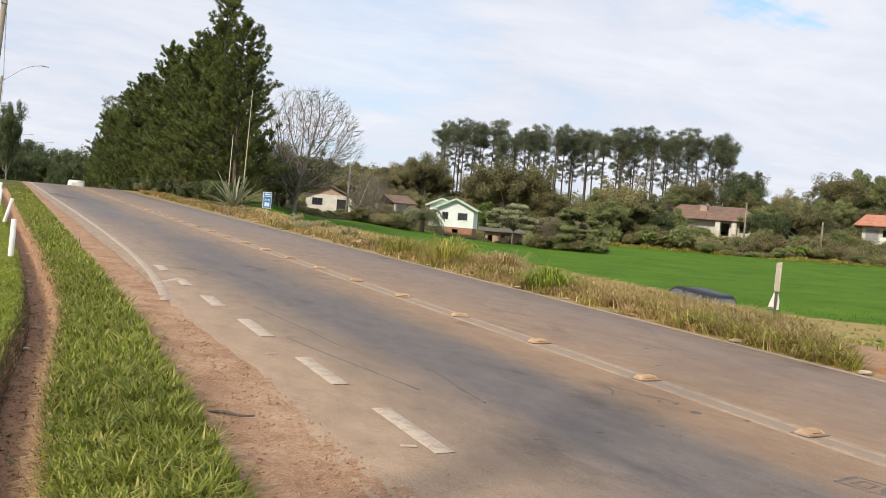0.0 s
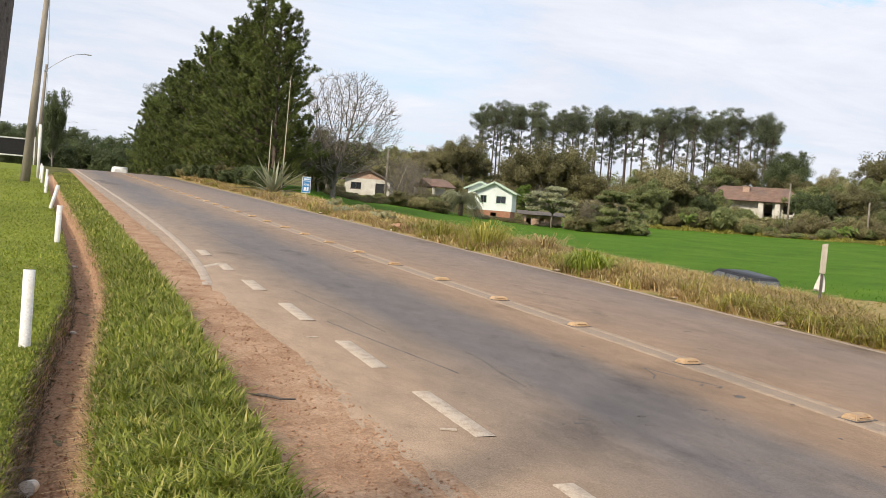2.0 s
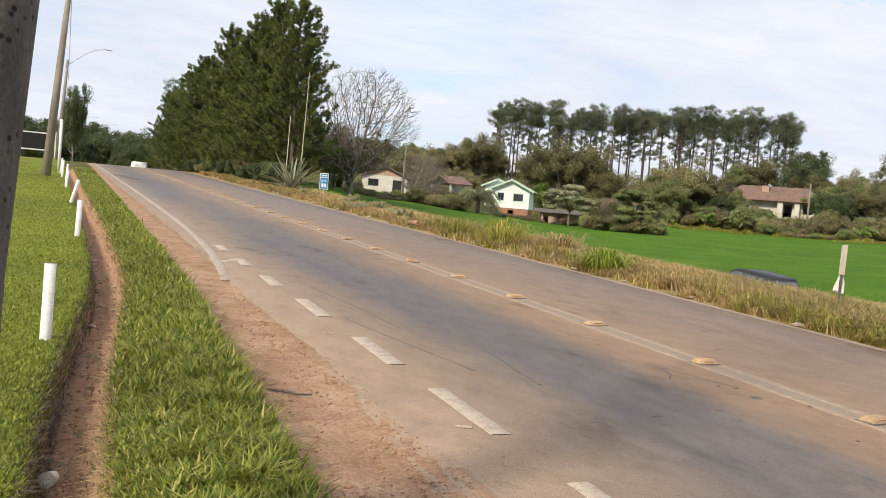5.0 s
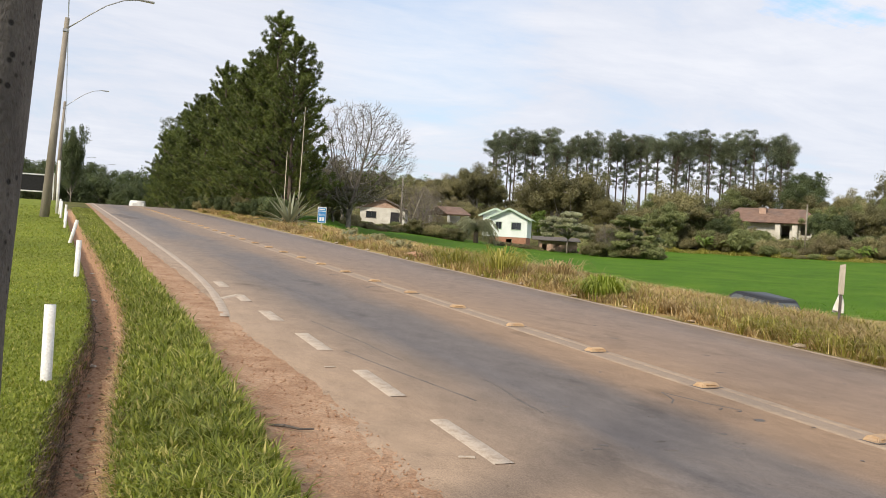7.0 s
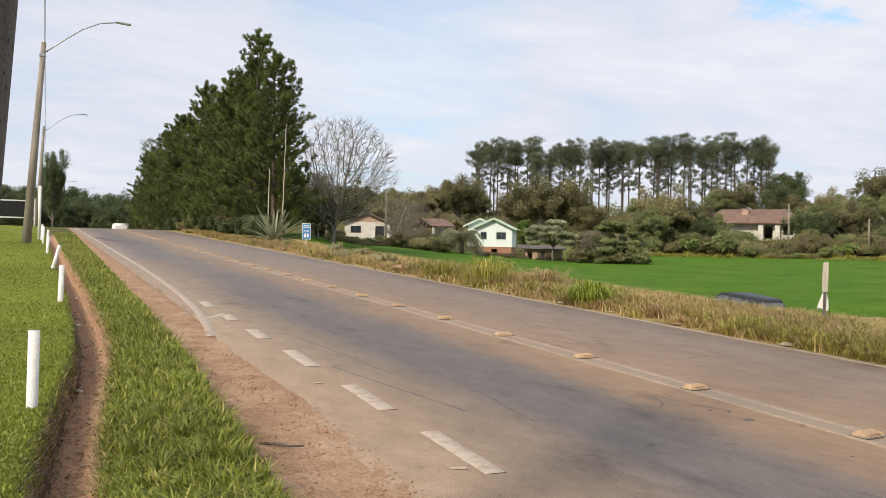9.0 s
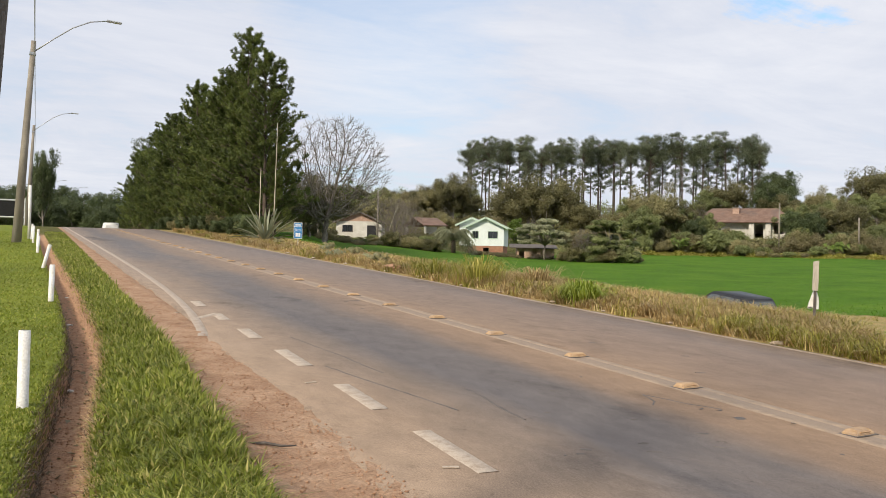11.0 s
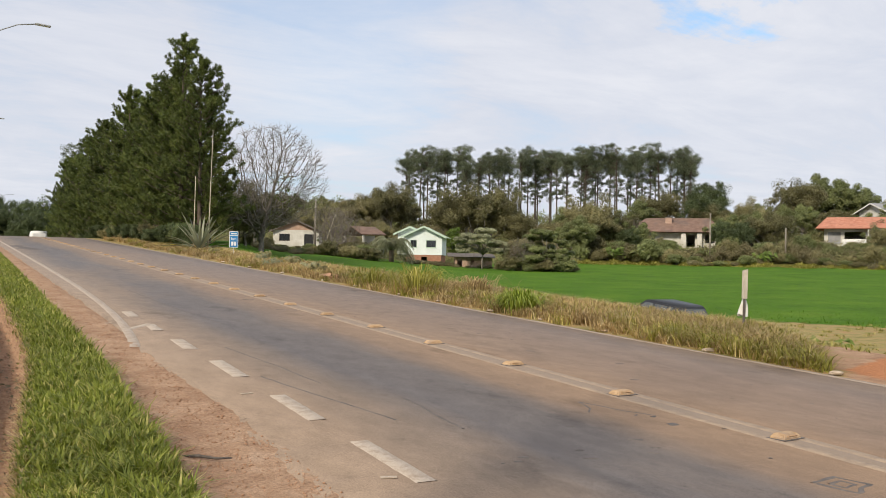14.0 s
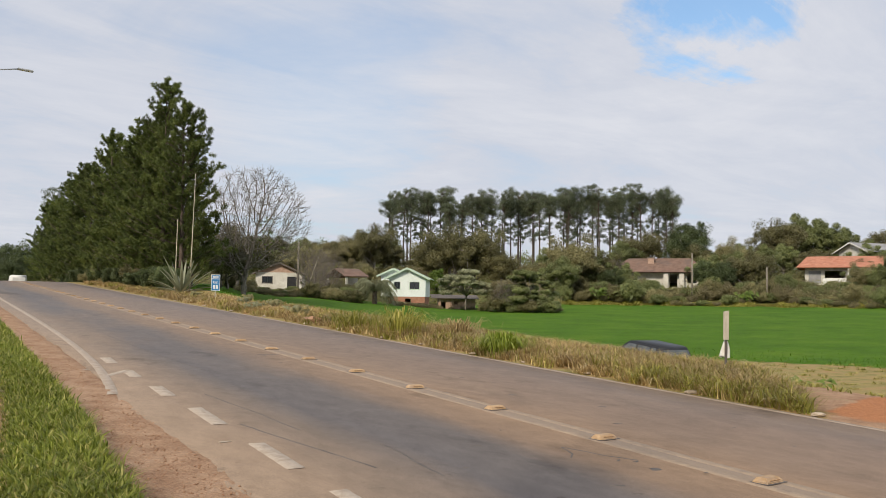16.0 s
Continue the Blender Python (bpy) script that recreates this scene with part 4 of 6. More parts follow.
def bare_tree():
    """A leafless tree: limbs grow into the free space of a broad crown."""
    rng = np.random.default_rng(77)
    root = thing("bare_tree", pose(0, 0, 0), "leafless spreading tree with a few yellow-green leaves", "tree")
    d = rng.normal(size=(2600, 3))
    d /= np.linalg.norm(d, axis=1)[:, None]
    goal = np.array([0.9, 0, 5.6]) + d * rng.random((2600, 1)) ** 0.30 * np.array([4.5, 4.2, 4.9])
    goal = goal[goal[:, 2] > 1.5 + 0.25 * np.hypot(goal[:, 0], goal[:, 1])]
    nodes, parent = [np.array([0, 0, -0.2])], [-1]
    for z in np.arange(0.1, 0.8, 0.3):
        nodes.append(np.array([0.05 * z, 0, z]))
        parent.append(len(nodes) - 2)
    near = np.full(len(goal), 1e9)
    who = np.zeros(len(goal), dtype=int)
    seen = 0
    for _ in range(70):
        for i in range(seen, len(nodes)):
            dist = np.linalg.norm(goal - nodes[i], axis=1)
            closer = dist < near
            near[closer], who[closer] = dist[closer], i
        seen = len(nodes)
        keep = near > 0.36
        goal, near, who = goal[keep], near[keep], who[keep]
        if not len(goal):
            break
        for i in np.unique(who):
            pull = goal[who == i] - nodes[i]
            way = (pull / np.linalg.norm(pull, axis=1)[:, None]).sum(0)
            way = way / (np.linalg.norm(way) + 1e-9)
            back = nodes[i] - nodes[parent[i]] if parent[i] >= 0 else np.array([0, 0, 1.0])
            way = way * 0.75 + 0.45 * back / (np.linalg.norm(back) + 1e-9) + rng.normal(0, 0.10, 3)
            nodes.append(nodes[i] + 0.27 * way / np.linalg.norm(way))
            parent.append(int(i))
    count = len(nodes)
    power = np.zeros(count)
    kids = np.bincount(np.array(parent[1:]), minlength=count)
    for i in range(count - 1, 0, -1):
        if kids[i] == 0:
            power[i] = 0.0135 ** 2.15
        power[parent[i]] += power[i]
    radius = power ** (1 / 2.15)
    radius[0] *= 1.25
    done, runs, tips = set(), [], [i for i in range(count) if kids[i] == 0]
    for i in sorted(tips, key=lambda k: -len(nodes) + k):
        line, j = [], i
        while j >= 0:
            line.append(j)
            if j in done:
                break
            done.add(j)
            j = parent[j]
        if len(line) > 1:
            line.reverse()
            runs.append(([Vector(nodes[k]) for k in line], [min(radius[k], radius[line[1]] * 1.15) for k in line]))
    for i in range(8, count):
        if radius[i] < 0.022:
            for _ in range(2):
                p = Vector(nodes[i])
                w = (Vector(rng.normal(0, 1, 3)) + Vector((nodes[i][0] * 0.3, nodes[i][1] * 0.3, 0.7))).normalized()
                q = p + w * (0.18 + 0.30 * rng.random())
                runs.append(([p, q, q + (w + Vector((0, 0, 0.5))) * 0.12], [0.0105, 0.009, 0.006]))
    part("trunk", tubes("trunk", runs, 3), M_twig, root)
    few = [tuple(nodes[i]) for i in tips if 0.5 < nodes[i][0] < 3.2 and 3.0 < nodes[i][2] < 6.2][::4]
    part("crown", leafy("crown", few, 9, 0.25, 0.07, rng), M_leafbright, root)
    return root


bare = bare_tree()
x, y, z = spot(17.55, 78)
place(bare, x, y, -17.5, 1.06)
for b, dist, turn, size in ((22.0, 104, 70, 0.55), (22.9, 112, 130, 0.55), (16.6, 86, 250, 0.6), (41.6, 152, 200, 0.55), (34.4, 100, 300, 0.36)):
    x, y, z = spot(b, dist)
    again(bare, x, y, turn, size, label="small leafless tree with pale twigs")


def blade_mesh(name, pos, length, width, lean, rng, droop=0.5):
    """Grass blades: two stages each, bent over."""
    n = len(pos)
    a = rng.random(n) * 2 * np.pi
    d = np.c_[np.cos(a), np.sin(a), np.zeros(n)]
    s = np.c_[-np.sin(a), np.cos(a), np.zeros(n)]
    L = np.broadcast_to(length, (n,))[:, None]
    W = np.broadcast_to(width, (n,))[:, None]
    le = (lean * (0.4 + 1.2 * rng.random(n)))[:, None]
    mid = pos + np.array([0, 0, 1]) * L * 0.6 + d * L * le * 0.35
    tip = pos + np.array([0, 0, 1]) * L * (1 - droop * le * 0.45) + d * L * le
    V = np.stack([pos - s * W, pos + s * W, mid - s * W * 0.8, mid + s * W * 0.8, tip], 1).reshape(-1, 3)
    o = (np.arange(n) * 5)[:, None]
    F = np.concatenate([o + np.array([[0, 1, 3]]), o + np.array([[0, 3, 2]]), o + np.array([[2, 3, 4]])], 0)
    return np_mesh(name, V, F)


def on_ground(x, y, dz=-0.01):
    return np.c_[x, y, ground_z(x, y) + dz]


rg = np.random.default_rng(9)


def near_y(n, y0, y1, power):
    """More blades close by, fewer far off."""
    u = rg.random(n)
    e = 1 - power
    return (y0 ** e + u * (y1 ** e - y0 ** e)) ** (1 / e)


# rough grass between the trench and the shoulder
n = 85000
y = near_y(n, 2.2, 60, 1.45)
xl, xr = ditch_left(y) + 0.40, strip_right(y) - 0.08
u = rg.random(n)
x = xl + (xr - xl) * u + rg.normal(0, 0.035, n)
tuft = np.array([noise.noise((a * 6.0, b * 6.0, 0)) for a, b in zip(x[::1], y[::1])])
h = (0.06 + 0.085 * rg.random(n) ** 1.5) * (1.0 + 0.5 * tuft) * (0.6 + 0.7 * np.clip((u - 0.05) * 1.6, 0, 1)) * np.clip(1.15 - y / 60, 0.5, 1.1)
tagged(part("rough_grass", blade_mesh("rough_grass", on_ground(x, y), h * 1.12, 0.0042 + 0.0055 * rg.random(n) ** 1.5 + 0.00025 * y, 0.68, rg, 0.6), M_grass), "rough unmown grass strip beside the dirt shoulder", "grass", kind="stuff")
# mown lawn
n = 90000
y = near_y(n, 3.0, 60, 1.3)
x = ditch_left(y) + 0.03 - rg.random(n) ** 1.2 * (ditch_left(y) + 0.10 * y + 0.5)
tagged(part("lawn_grass", blade_mesh("lawn_grass", on_ground(x, y), 0.022 + 0.025 * rg.random(n), 0.0025 + 0.0004 * y, 0.8, rg), M_lawn), "short mown lawn grass", "grass", kind="stuff")
M_litter = foliage("dead_grass", (0.05, 0.034, 0.022), (0.17, 0.115, 0.06), (0.38, 0.28, 0.16), 0.2)
# dry litter and roots on the trench's sides
n = 13000
y = near_y(n, 3.0, 30, 1.4)
x = ditch_left(y) + np.where(rg.random(n) < 0.8, rg.normal(0.025, 0.025, n), rg.normal(0.38, 0.06, n))
straw = ditch_left(y[::2]) + 0.36 + np.abs(rg.normal(0.0, 0.07, len(y[::2])))
tagged(part("dry_straw", blade_mesh("dry_straw", on_ground(straw, y[::2]), 0.03 + 0.06 * rg.random(len(straw)), 0.0035, 2.2, rg), M_dry), "dry yellow straw along the grass strip's edge", "grass", kind="stuff")
tagged(part("dry_litter", blade_mesh("dry_litter", on_ground(x, y), 0.03 + 0.05 * rg.random(n), 0.003, 1.6, rg), M_litter), "dry grass litter along the trench", "grass", kind="stuff")


def clumped(count, per, x0, x1, y0, y1, power, spread):
    cy = near_y(count, y0, y1, power)
    cx = x0 + (x1 - x0) * rg.random(count) + 0.012 * np.maximum(cy - 30, 0)
    y = np.repeat(cy, per) + rg.normal(0, spread, count * per)
    x = np.repeat(cx, per) + rg.normal(0, spread, count * per)
    x = np.maximum(x, 9.93)
    keep = y > 7.3 + 1.2 * (x - 9.9)
    return x[keep], y[keep]


# tall dry grass on the far verge
x, y = clumped(2100, 34, 10.05, 13.2, 7.6, 75, 1.4, 0.13)
h = (0.12 + 0.30 * rg.random(len(x))) * (0.55 + 0.45 * S((x - 9.9) / 0.8))
tagged(part("dry_grass", blade_mesh("dry_grass", on_ground(x, y), h, 0.005 + 0.0003 * y, 1.3, rg), M_dry), "tall dry straw-coloured grass on the verge", "grass", kind="stuff")
x, y = clumped(480, 30, 10.0, 13.0, 7.5, 70, 1.6, 0.12)
h = (0.12 + 0.30 * rg.random(len(x))) * (0.6 + 0.4 * S((x - 9.9) / 0.8))
tagged(part("verge_grass", blade_mesh("verge_grass", on_ground(x, y), h, 0.006 + 0.0003 * y, 0.9, rg), M_cane), "green grass mixed into the dry verge", "grass", kind="stuff")
x, y = clumped(150, 36, 9.98, 12.4, 7.4, 11.0, 1.2, 0.12)
h = 0.12 + 0.30 * rg.random(len(x))
tagged(part("verge_grass", blade_mesh("verge_grass", on_ground(x, y), h, 0.009, 1.5, rg), M_cane), "long green grass at the verge's end", "grass", kind="stuff")
# thin grass on the bank down to the field
n = 30000
x = np.repeat(12.5 + 24 * rg.random(n // 20), 20) + rg.normal(0, 0.10, n)
y = np.repeat(8 + 50 * rg.random(n // 20) ** 1.3, 20) + rg.normal(0, 0.10, n)
keep = x < np.where(y > 24, np.maximum(34 - (y - 24) * 0.62, 16), 35)
x, y = x[keep], y[keep]
tagged(part("bank_grass", blade_mesh("bank_grass", on_ground(x, y), 0.05 + 0.10 * rg.random(len(x)), 0.012, 1.5, rg), M_cane), "sparse dry grass on the bank", "grass", kind="stuff")
# crop edge
n = 70000
x = 16 + 40 * rg.random(n)
y = 10 + 60 * rg.random(n)
edge = np.maximum(np.where(y > 24, 34 - (y - 24) * 0.62, 34 + (24 - y) * 0.2), 16)
r_, b_ = np.hypot(x, y), np.degrees(np.arctan2(x, y))
keep = (x > edge + 0.2) & (x < edge + 1 + 9 * rg.random(n) ** 2) & (r_ < 133 - 22 * S((36 - b_) / 8) - 12 * S((27 - b_) / 6)) & (b_ < 60)
x, y = x[keep], y[keep]
tagged(part("crop", blade_mesh("crop", on_ground(x, y), 0.05 + 0.08 * rg.random(len(x)), 0.016, 0.9, rg), M_crop), "bright green young cereal crop", "crop", kind="stuff")


# tall dry grass along the field's far margin
n = 16000
b_ = 37.6 + 23 * rg.random(n)
r_ = 133.5 + 4.5 * rg.random(n)
x, y = r_ * np.sin(np.radians(b_)), r_ * np.cos(np.radians(b_))
r_ += 2.0 * np.sin(b_ * 1.9)
h = 0.10 + 0.75 * rg.random(n) * np.clip(np.sin(b_ * 5.1) * np.sin(b_ * 2.3) + 0.35, 0.08, 1)
tagged(part("margin_grass", blade_mesh("margin_grass", on_ground(x, y), h, 0.04, 1.3, rg), M_cane), "pale dry grass along the field's far edge", "grass", kind="stuff")


def grass_clump(name, x, y, n, height, spread, mat, label, width=0.008, seed=1):
    rng = np.random.default_rng(seed)
    a, r = rng.random(n) * 6.283, np.abs(rng.normal(0, spread * 0.35, n))
    pos = np.c_[np.cos(a) * r, np.sin(a) * r, np.zeros(n) - 0.03]
    out = np.c_[np.cos(a), np.sin(a)]
    L = height * (0.55 + 0.5 * rng.random(n))[:, None]
    le = (0.15 + 1.15 * rng.random(n))[:, None]
    d = np.c_[out, np.zeros(n)]
    s = np.c_[-out[:, 1], out[:, 0], np.zeros(n)]
    mid = pos + np.array([0, 0, 1]) * L * 0.62 + d * L * le * 0.3
    mid2 = pos + np.array([0, 0, 1]) * L * (0.95 - 0.25 * le) + d * L * le * 0.65
    tip = pos + np.array([0, 0, 1]) * L * (1.0 - 0.55 * le) + d * L * le
    V = np.stack([pos - s * width, pos + s * width, mid - s * width, mid + s * width, mid2 - s * width * 0.7, mid2 + s * width * 0.7, tip], 1).reshape(-1, 3)
    o = (np.arange(n) * 7)[:, None]
    F = np.concatenate([o + np.array([q]) for q in ((0, 1, 3), (0, 3, 2), (2, 3, 5), (2, 5, 4), (4, 5, 6))], 0)
    me = np_mesh(name, V, F)
    me.materials.append(mat)
    ob = new(name, me)
    ob.location = (x, y, gz(x, y))
    return tagged(ob, label, "grass clump")


M_lime = foliage("lime_blades", (0.15, 0.20, 0.02), (0.33, 0.40, 0.055), (0.48, 0.50, 0.13), 0.4)
grass_clump("grass_clump", 10.45, 15.3, 700, 0.62, 0.62, M_lime, "dense bright green grass clump on the verge", 0.012, 2)
for k, (x, y, hh) in enumerate(((10.6, 20.2, 0.95), (11.3, 21.5, 1.05), (10.5, 22.6, 0.8), (11.7, 19.2, 0.85), (10.9, 24.3, 0.7))):
    grass_clump("cane_clump", x, y, 170, hh * 0.85, 1.0, M_dry if k == 3 else M_cane, "tall yellow-green cane grass on the verge", 0.014, 5 + k)

for k, (x, y, size) in enumerate(((10.9, 28.2, 0.85), (11.2, 29.6, 0.7), (11.9, 33.0, 0.8), (10.7, 32.2, 0.75), (12.2, 38.0, 0.9), (12.5, 35.6, 0.7), (11.4, 44.0, 0.8), (11.6, 36.6, 0.7))):
    broad_weed(x, y, size * 0.66, 60 + k, M_leafgrey if k % 2 else M_leafolive, "low weed with pale grey-green leaves on the verge", "leafy weeds on the verge")
broad_weed(20.4, 15.5, 1.1, 71, M_leafbright, "small leafy sapling on the bank", "leafy weeds on the verge")


# ---- agave with its two flower stalks, weeping palm ----
M_agave = foliage("agave_leaf", (0.17, 0.19, 0.12), (0.33, 0.35, 0.23), (0.44, 0.38, 0.26), 0.15)
M_stalk = surface("dry_stalk", (0.42, 0.37, 0.26), (0.58, 0.52, 0.39), 3, 40, 0.8)


def agave(x, y):
    rng = np.random.default_rng(4)
    root = thing("agave", pose(x, y, gz(x, y)), "large grey-green agave with two tall flower stalks", "agave")
    for k in range(46):
        a, e = k * 2.4 + rng.normal(0, 0.2), 0.15 + 1.25 * rng.random()
        L = 1.8 + 0.8 * rng.random()
        V, F = [], []
        for i, s in enumerate(np.linspace(0, 1, 6)):
            r = L * s * math.cos(e) + 0.06
            zz = L * s * math.sin(e) - 0.22 * s * s * L * math.cos(e)
            w = 0.075 * (1 - s) ** 0.6 * (0.7 + 1.2 * s) + 0.004
            c = Vector((math.cos(a) * r, math.sin(a) * r, zz + 0.1))
            t = Vector((-math.sin(a), math.cos(a), 0))
            V += [c - t * w + Vector((0, 0, w * 0.45)), c - Vector((0, 0, 0.012)), c + t * w + Vector((0, 0, w * 0.45))]
            if i:
                o = 3 * i - 3
                F += [(o, o + 1, o + 4, o + 3), (o + 1, o + 2, o + 5, o + 4)]
        part("leaf", np_mesh("leaf", [tuple(v) for v in V], F, True), M_agave, root)
    for dx, dy, h, lean in ((-0.30, 0.2, 4.3, 0.01), (0.45, -0.1, 6.9, 0.02)):
        part("flower_stalk", tubes("flower_stalk", [([(dx + lean * h * s, dy, h * s) for s in (0, 0.33, 0.66, 1)], [0.036, 0.030, 0.024, 0.014])], 6), M_stalk, root, "pale dry flower stalk")
    return root


agave(12.3, 50.0)


def weeping_palm(bearing, dist):
    rng = np.random.default_rng(6)
    x, y, z = spot(bearing, dist)
    root = thing("palm", pose(x, y, z), "low weeping palm with drooping grey-green fronds", "palm")
    part("trunk", tubes("trunk", [([(0, 0, -0.1), (0, 0, 0.8), (0, 0, 1.55)], [0.26, 0.24, 0.2])], 8), M_bark, root)
    for k in range(64):
        a, up = rng.random() * 6.283, 0.3 + 1.4 * rng.random()
        L = 2.3 + 0.8 * rng.random()
        pts = []
        for s in np.linspace(0, 1, 8):
            r = L * 0.8 * s
            pts.append((math.cos(a) * r, math.sin(a) * r, 1.5 + L * (0.62 * up * s - 0.98 * s ** 2.3)))
        pts = np.array(pts)
        V, F = [], []
        m = 0
        for i in range(7):
            for j in range(5):
                q = pts[i] + (pts[i + 1] - pts[i]) * j / 5
                for sd in (-1, 1):
                    t = np.array([-math.sin(a), math.cos(a), 0]) * sd * 0.30 + np.array([math.cos(a) * 0.15, math.sin(a) * 0.15, -0.34]) + rng.normal(0, 0.08, 3)
                    w = np.array([math.cos(a), math.sin(a), 0]) * 0.03
                    V += [q - w, q + w, q + t]
                    F.append((m, m + 1, m + 2))
                    m += 3
        part("frond", np_mesh("frond", V, F), M_leafgrey, root)
    return root


palm = weeping_palm(25.95, 103)
palm.matrix_basis = palm.matrix_basis @ Matrix.Diagonal((1.2, 1.2, 1.25, 1))

# ---- street poles with lamps ----
M_glass_lamp = surface("lamp_housing", (0.45, 0.46, 0.47), (0.60, 0.61, 0.62), 8, 60, 0.4, 0.3, 0.05)


def street_lamp(x, y, height, arm=True, lean=0.0, label="tapered concrete street pole with a curved lamp arm", z=None):
    root = thing("street_lamp", pose(x, y, (gz(x, y) if z is None else z), 0, lean, 0), label, "street lamp", "street lamps along the lawn")
    part("pole", tubes("pole", [([(0, 0, -0.2), (0, 0, height * 0.5), (0, 0, height)], [0.20, 0.15, 0.10])], 14), M_concrete, root)
    if arm:
        pts = [(0.05, 0, height - 0.45), (0.8, 0, height + 0.25), (1.5, 0, height + 0.85), (2.2, 0, height + 1.25), (2.9, 0, height + 1.42)]
        part("lamp_arm", tubes("lamp_arm", [(pts, [0.028] * 5)], 7), M_steel, root, "galvanised curved arm")
        bm = bmesh.new()
        box(bm, 2.85, -0.13, height + 1.39, 3.50, 0.13, height + 1.46, 0.025)
        head = part("lamp_head", bm, M_glass_lamp, root, "flat grey lamp head")
        part("clamp", boxes((-0.13, -0.13, height - 0.62, 0.13, 0.13, height - 0.50), bevel=0.01), M_steel, root)
    return root


street_lamp(-0.45, 42.05, 8.75, lean=3.4)
street_lamp(-0.1, 84.0, 8.75, lean=2.5)
street_lamp(0.0, 126.0, 8.9, lean=3)
street_lamp(1.6, 158.0, 9.8, lean=3)
street_lamp(5.5, 176.0, 10.6, lean=4)


def cable(a, b, sag, label="thin grey overhead cable"):
    pts = [Vector(a).lerp(Vector(b), s) - Vector((0, 0, sag * 4 * s * (1 - s))) for s in np.linspace(0, 1, 14)]
    ob = part("cable", tubes("cable", [(pts, [0.008] * 14)], 5), M_steel)
    return tagged(ob, label, "cable")


for k, (dx, dz) in enumerate(((0.12, -0.25), (0.12, -1.3))):
    cable((0.0 + dx, 42.05, gz(-0.39, 42) + 9.25 + dz), (0.3 + dx, 84.0, gz(-0.6, 84) + 9.3 + dz), 0.5)
    cable((0.3 + dx, 84.0, gz(-0.6, 84) + 9.3 + dz), (0.4 + dx, 126, gz(-0.6, 126) + 9.3 + dz), 0.5)
    cable((-0.06, 2.9, 7.9 + dz), (0.0 + dx, 42.05, gz(-0.39, 42) + 9.25 + dz), 0.5)

# old pole close to the lawn's edge
ob = part("utility_pole", tubes("utility_pole", [([(0, 0, -0.3), (0.03, 0, 1.2), (0.13, 0, 2.8), (0.40, 0, 8.0)], [0.15, 0.145, 0.14, 0.115])], 24), M_polegrey)
ob.location = (-0.295, 2.9, gz(-0.295, 2.9))
tagged(ob, "weathered grey pitted utility pole at the lawn's edge", "utility pole")

# white plastic posts along the lawn
for k, (x, y, h, tilt, roll) in enumerate(((-0.01, 7.7, 0.61, 1.0, 0.5), (0.37, 16.2, 0.62, 0, 1.5), (0.37, 25.0, 0.63, 3, 14), (0.30, 33.0, 0.58, 0, 4), (0.33, 37.5, 0.7, 0, 3), (0.2, 41.5, 0.75, 0, 2), (0.15, 46.0, 0.75, 0, 3))):
    bm = bmesh.new()
    bmesh.ops.create_cone(bm, segments=20, cap_ends=False, radius1=0.044, radius2=0.044, depth=h + 0.1, matrix=Matrix.Translation((0, 0, (h - 0.1) / 2)))
    bmesh.ops.create_cone(bm, segments=20, cap_ends=False, radius1=0.038, radius2=0.038, depth=h + 0.1, matrix=Matrix.Translation((0, 0, (h - 0.1) / 2)))
    edges = [e for e in bm.edges if all(v.co.z > h - 0.001 for v in e.verts)]
    bmesh.ops.bridge_loops(bm, edges=edges)
    ob = part("marker_post", bm, M_pvc)
    for p in ob.data.polygons:
        p.use_smooth = True
    ob.matrix_basis = pose(x, y, gz(x, y), tilt, roll, 0)
    tagged(ob, "leaning hollow white plastic post" if roll > 5 else "hollow white plastic pipe post in the lawn", "marker post", "white posts along the lawn")
ob = part("tall_post", tubes("tall_post", [([(0, 0, -0.2), (0, 0, 2.6)], [0.07, 0.07])], 12), M_pvc)
ob.location = (0.05, 47.0, gz(0.05, 47))
tagged(ob, "tall slim white post beside the lawn", "post")

# dark board on posts behind the lawn
bx, by = -3.6, 92.0
bz = gz(bx, by)
board = thing("billboard", pose(bx, by, bz, 0, 0, 0), "dark board with white frame on posts", "billboard")
part("panel", boxes((-2.6, -0.03, 1.1, 3.2, 0.03, 2.6), bevel=0.01), M_black, board)
for z0 in (1.0, 2.6):
    part("frame_rail", boxes((-2.7, -0.06, z0, 3.3, 0.06, z0 + 0.12), bevel=0.01), M_white, board)
for px0 in (-2.7, 3.2):
    part("post", boxes((px0, -0.07, -0.3, px0 + 0.13, 0.07, 2.9), bevel=0.01), M_white, board)

# ---- studs, chips and bits on the road ----
M_stud = surface("dusty_yellow_plastic", (0.40, 0.25, 0.125), (0.56, 0.39, 0.225), 20, 90, 0.75, bump=0.2, stain=(0.36, 0.26, 0.18), vary=0.15)
M_studface = surface("dirty_reflector", (0.40, 0.22, 0.11), (0.55, 0.38, 0.2), 30, 90, 0.4, bump=0.1)
bm = bmesh.new()
vs = []
for z, sx, sy in ((-0.01, 0.125, 0.075), (0.008, 0.125, 0.075), (0.046, 0.095, 0.045)):
    vs.append([bm.verts.new((a * sx, b * sy, z)) for a, b in ((-1, -1), (1, -1), (1, 1), (-1, 1))])
for k in range(2):
    for i in range(4):
        bm.faces.new((vs[k][i], vs[k][(i + 1) % 4], vs[k + 1][(i + 1) % 4], vs[k + 1][i]))
bm.faces.new(vs[2])
bmesh.ops.bevel(bm, geom=list(bm.edges), offset=0.008, segments=2, affect="EDGES")
stud = thing("road_stud", pose(0, 0, 0), "raised dusty yellow road stud on the centre line", "road stud", "studs along the centre line")
part("body", bm, M_stud, stud)
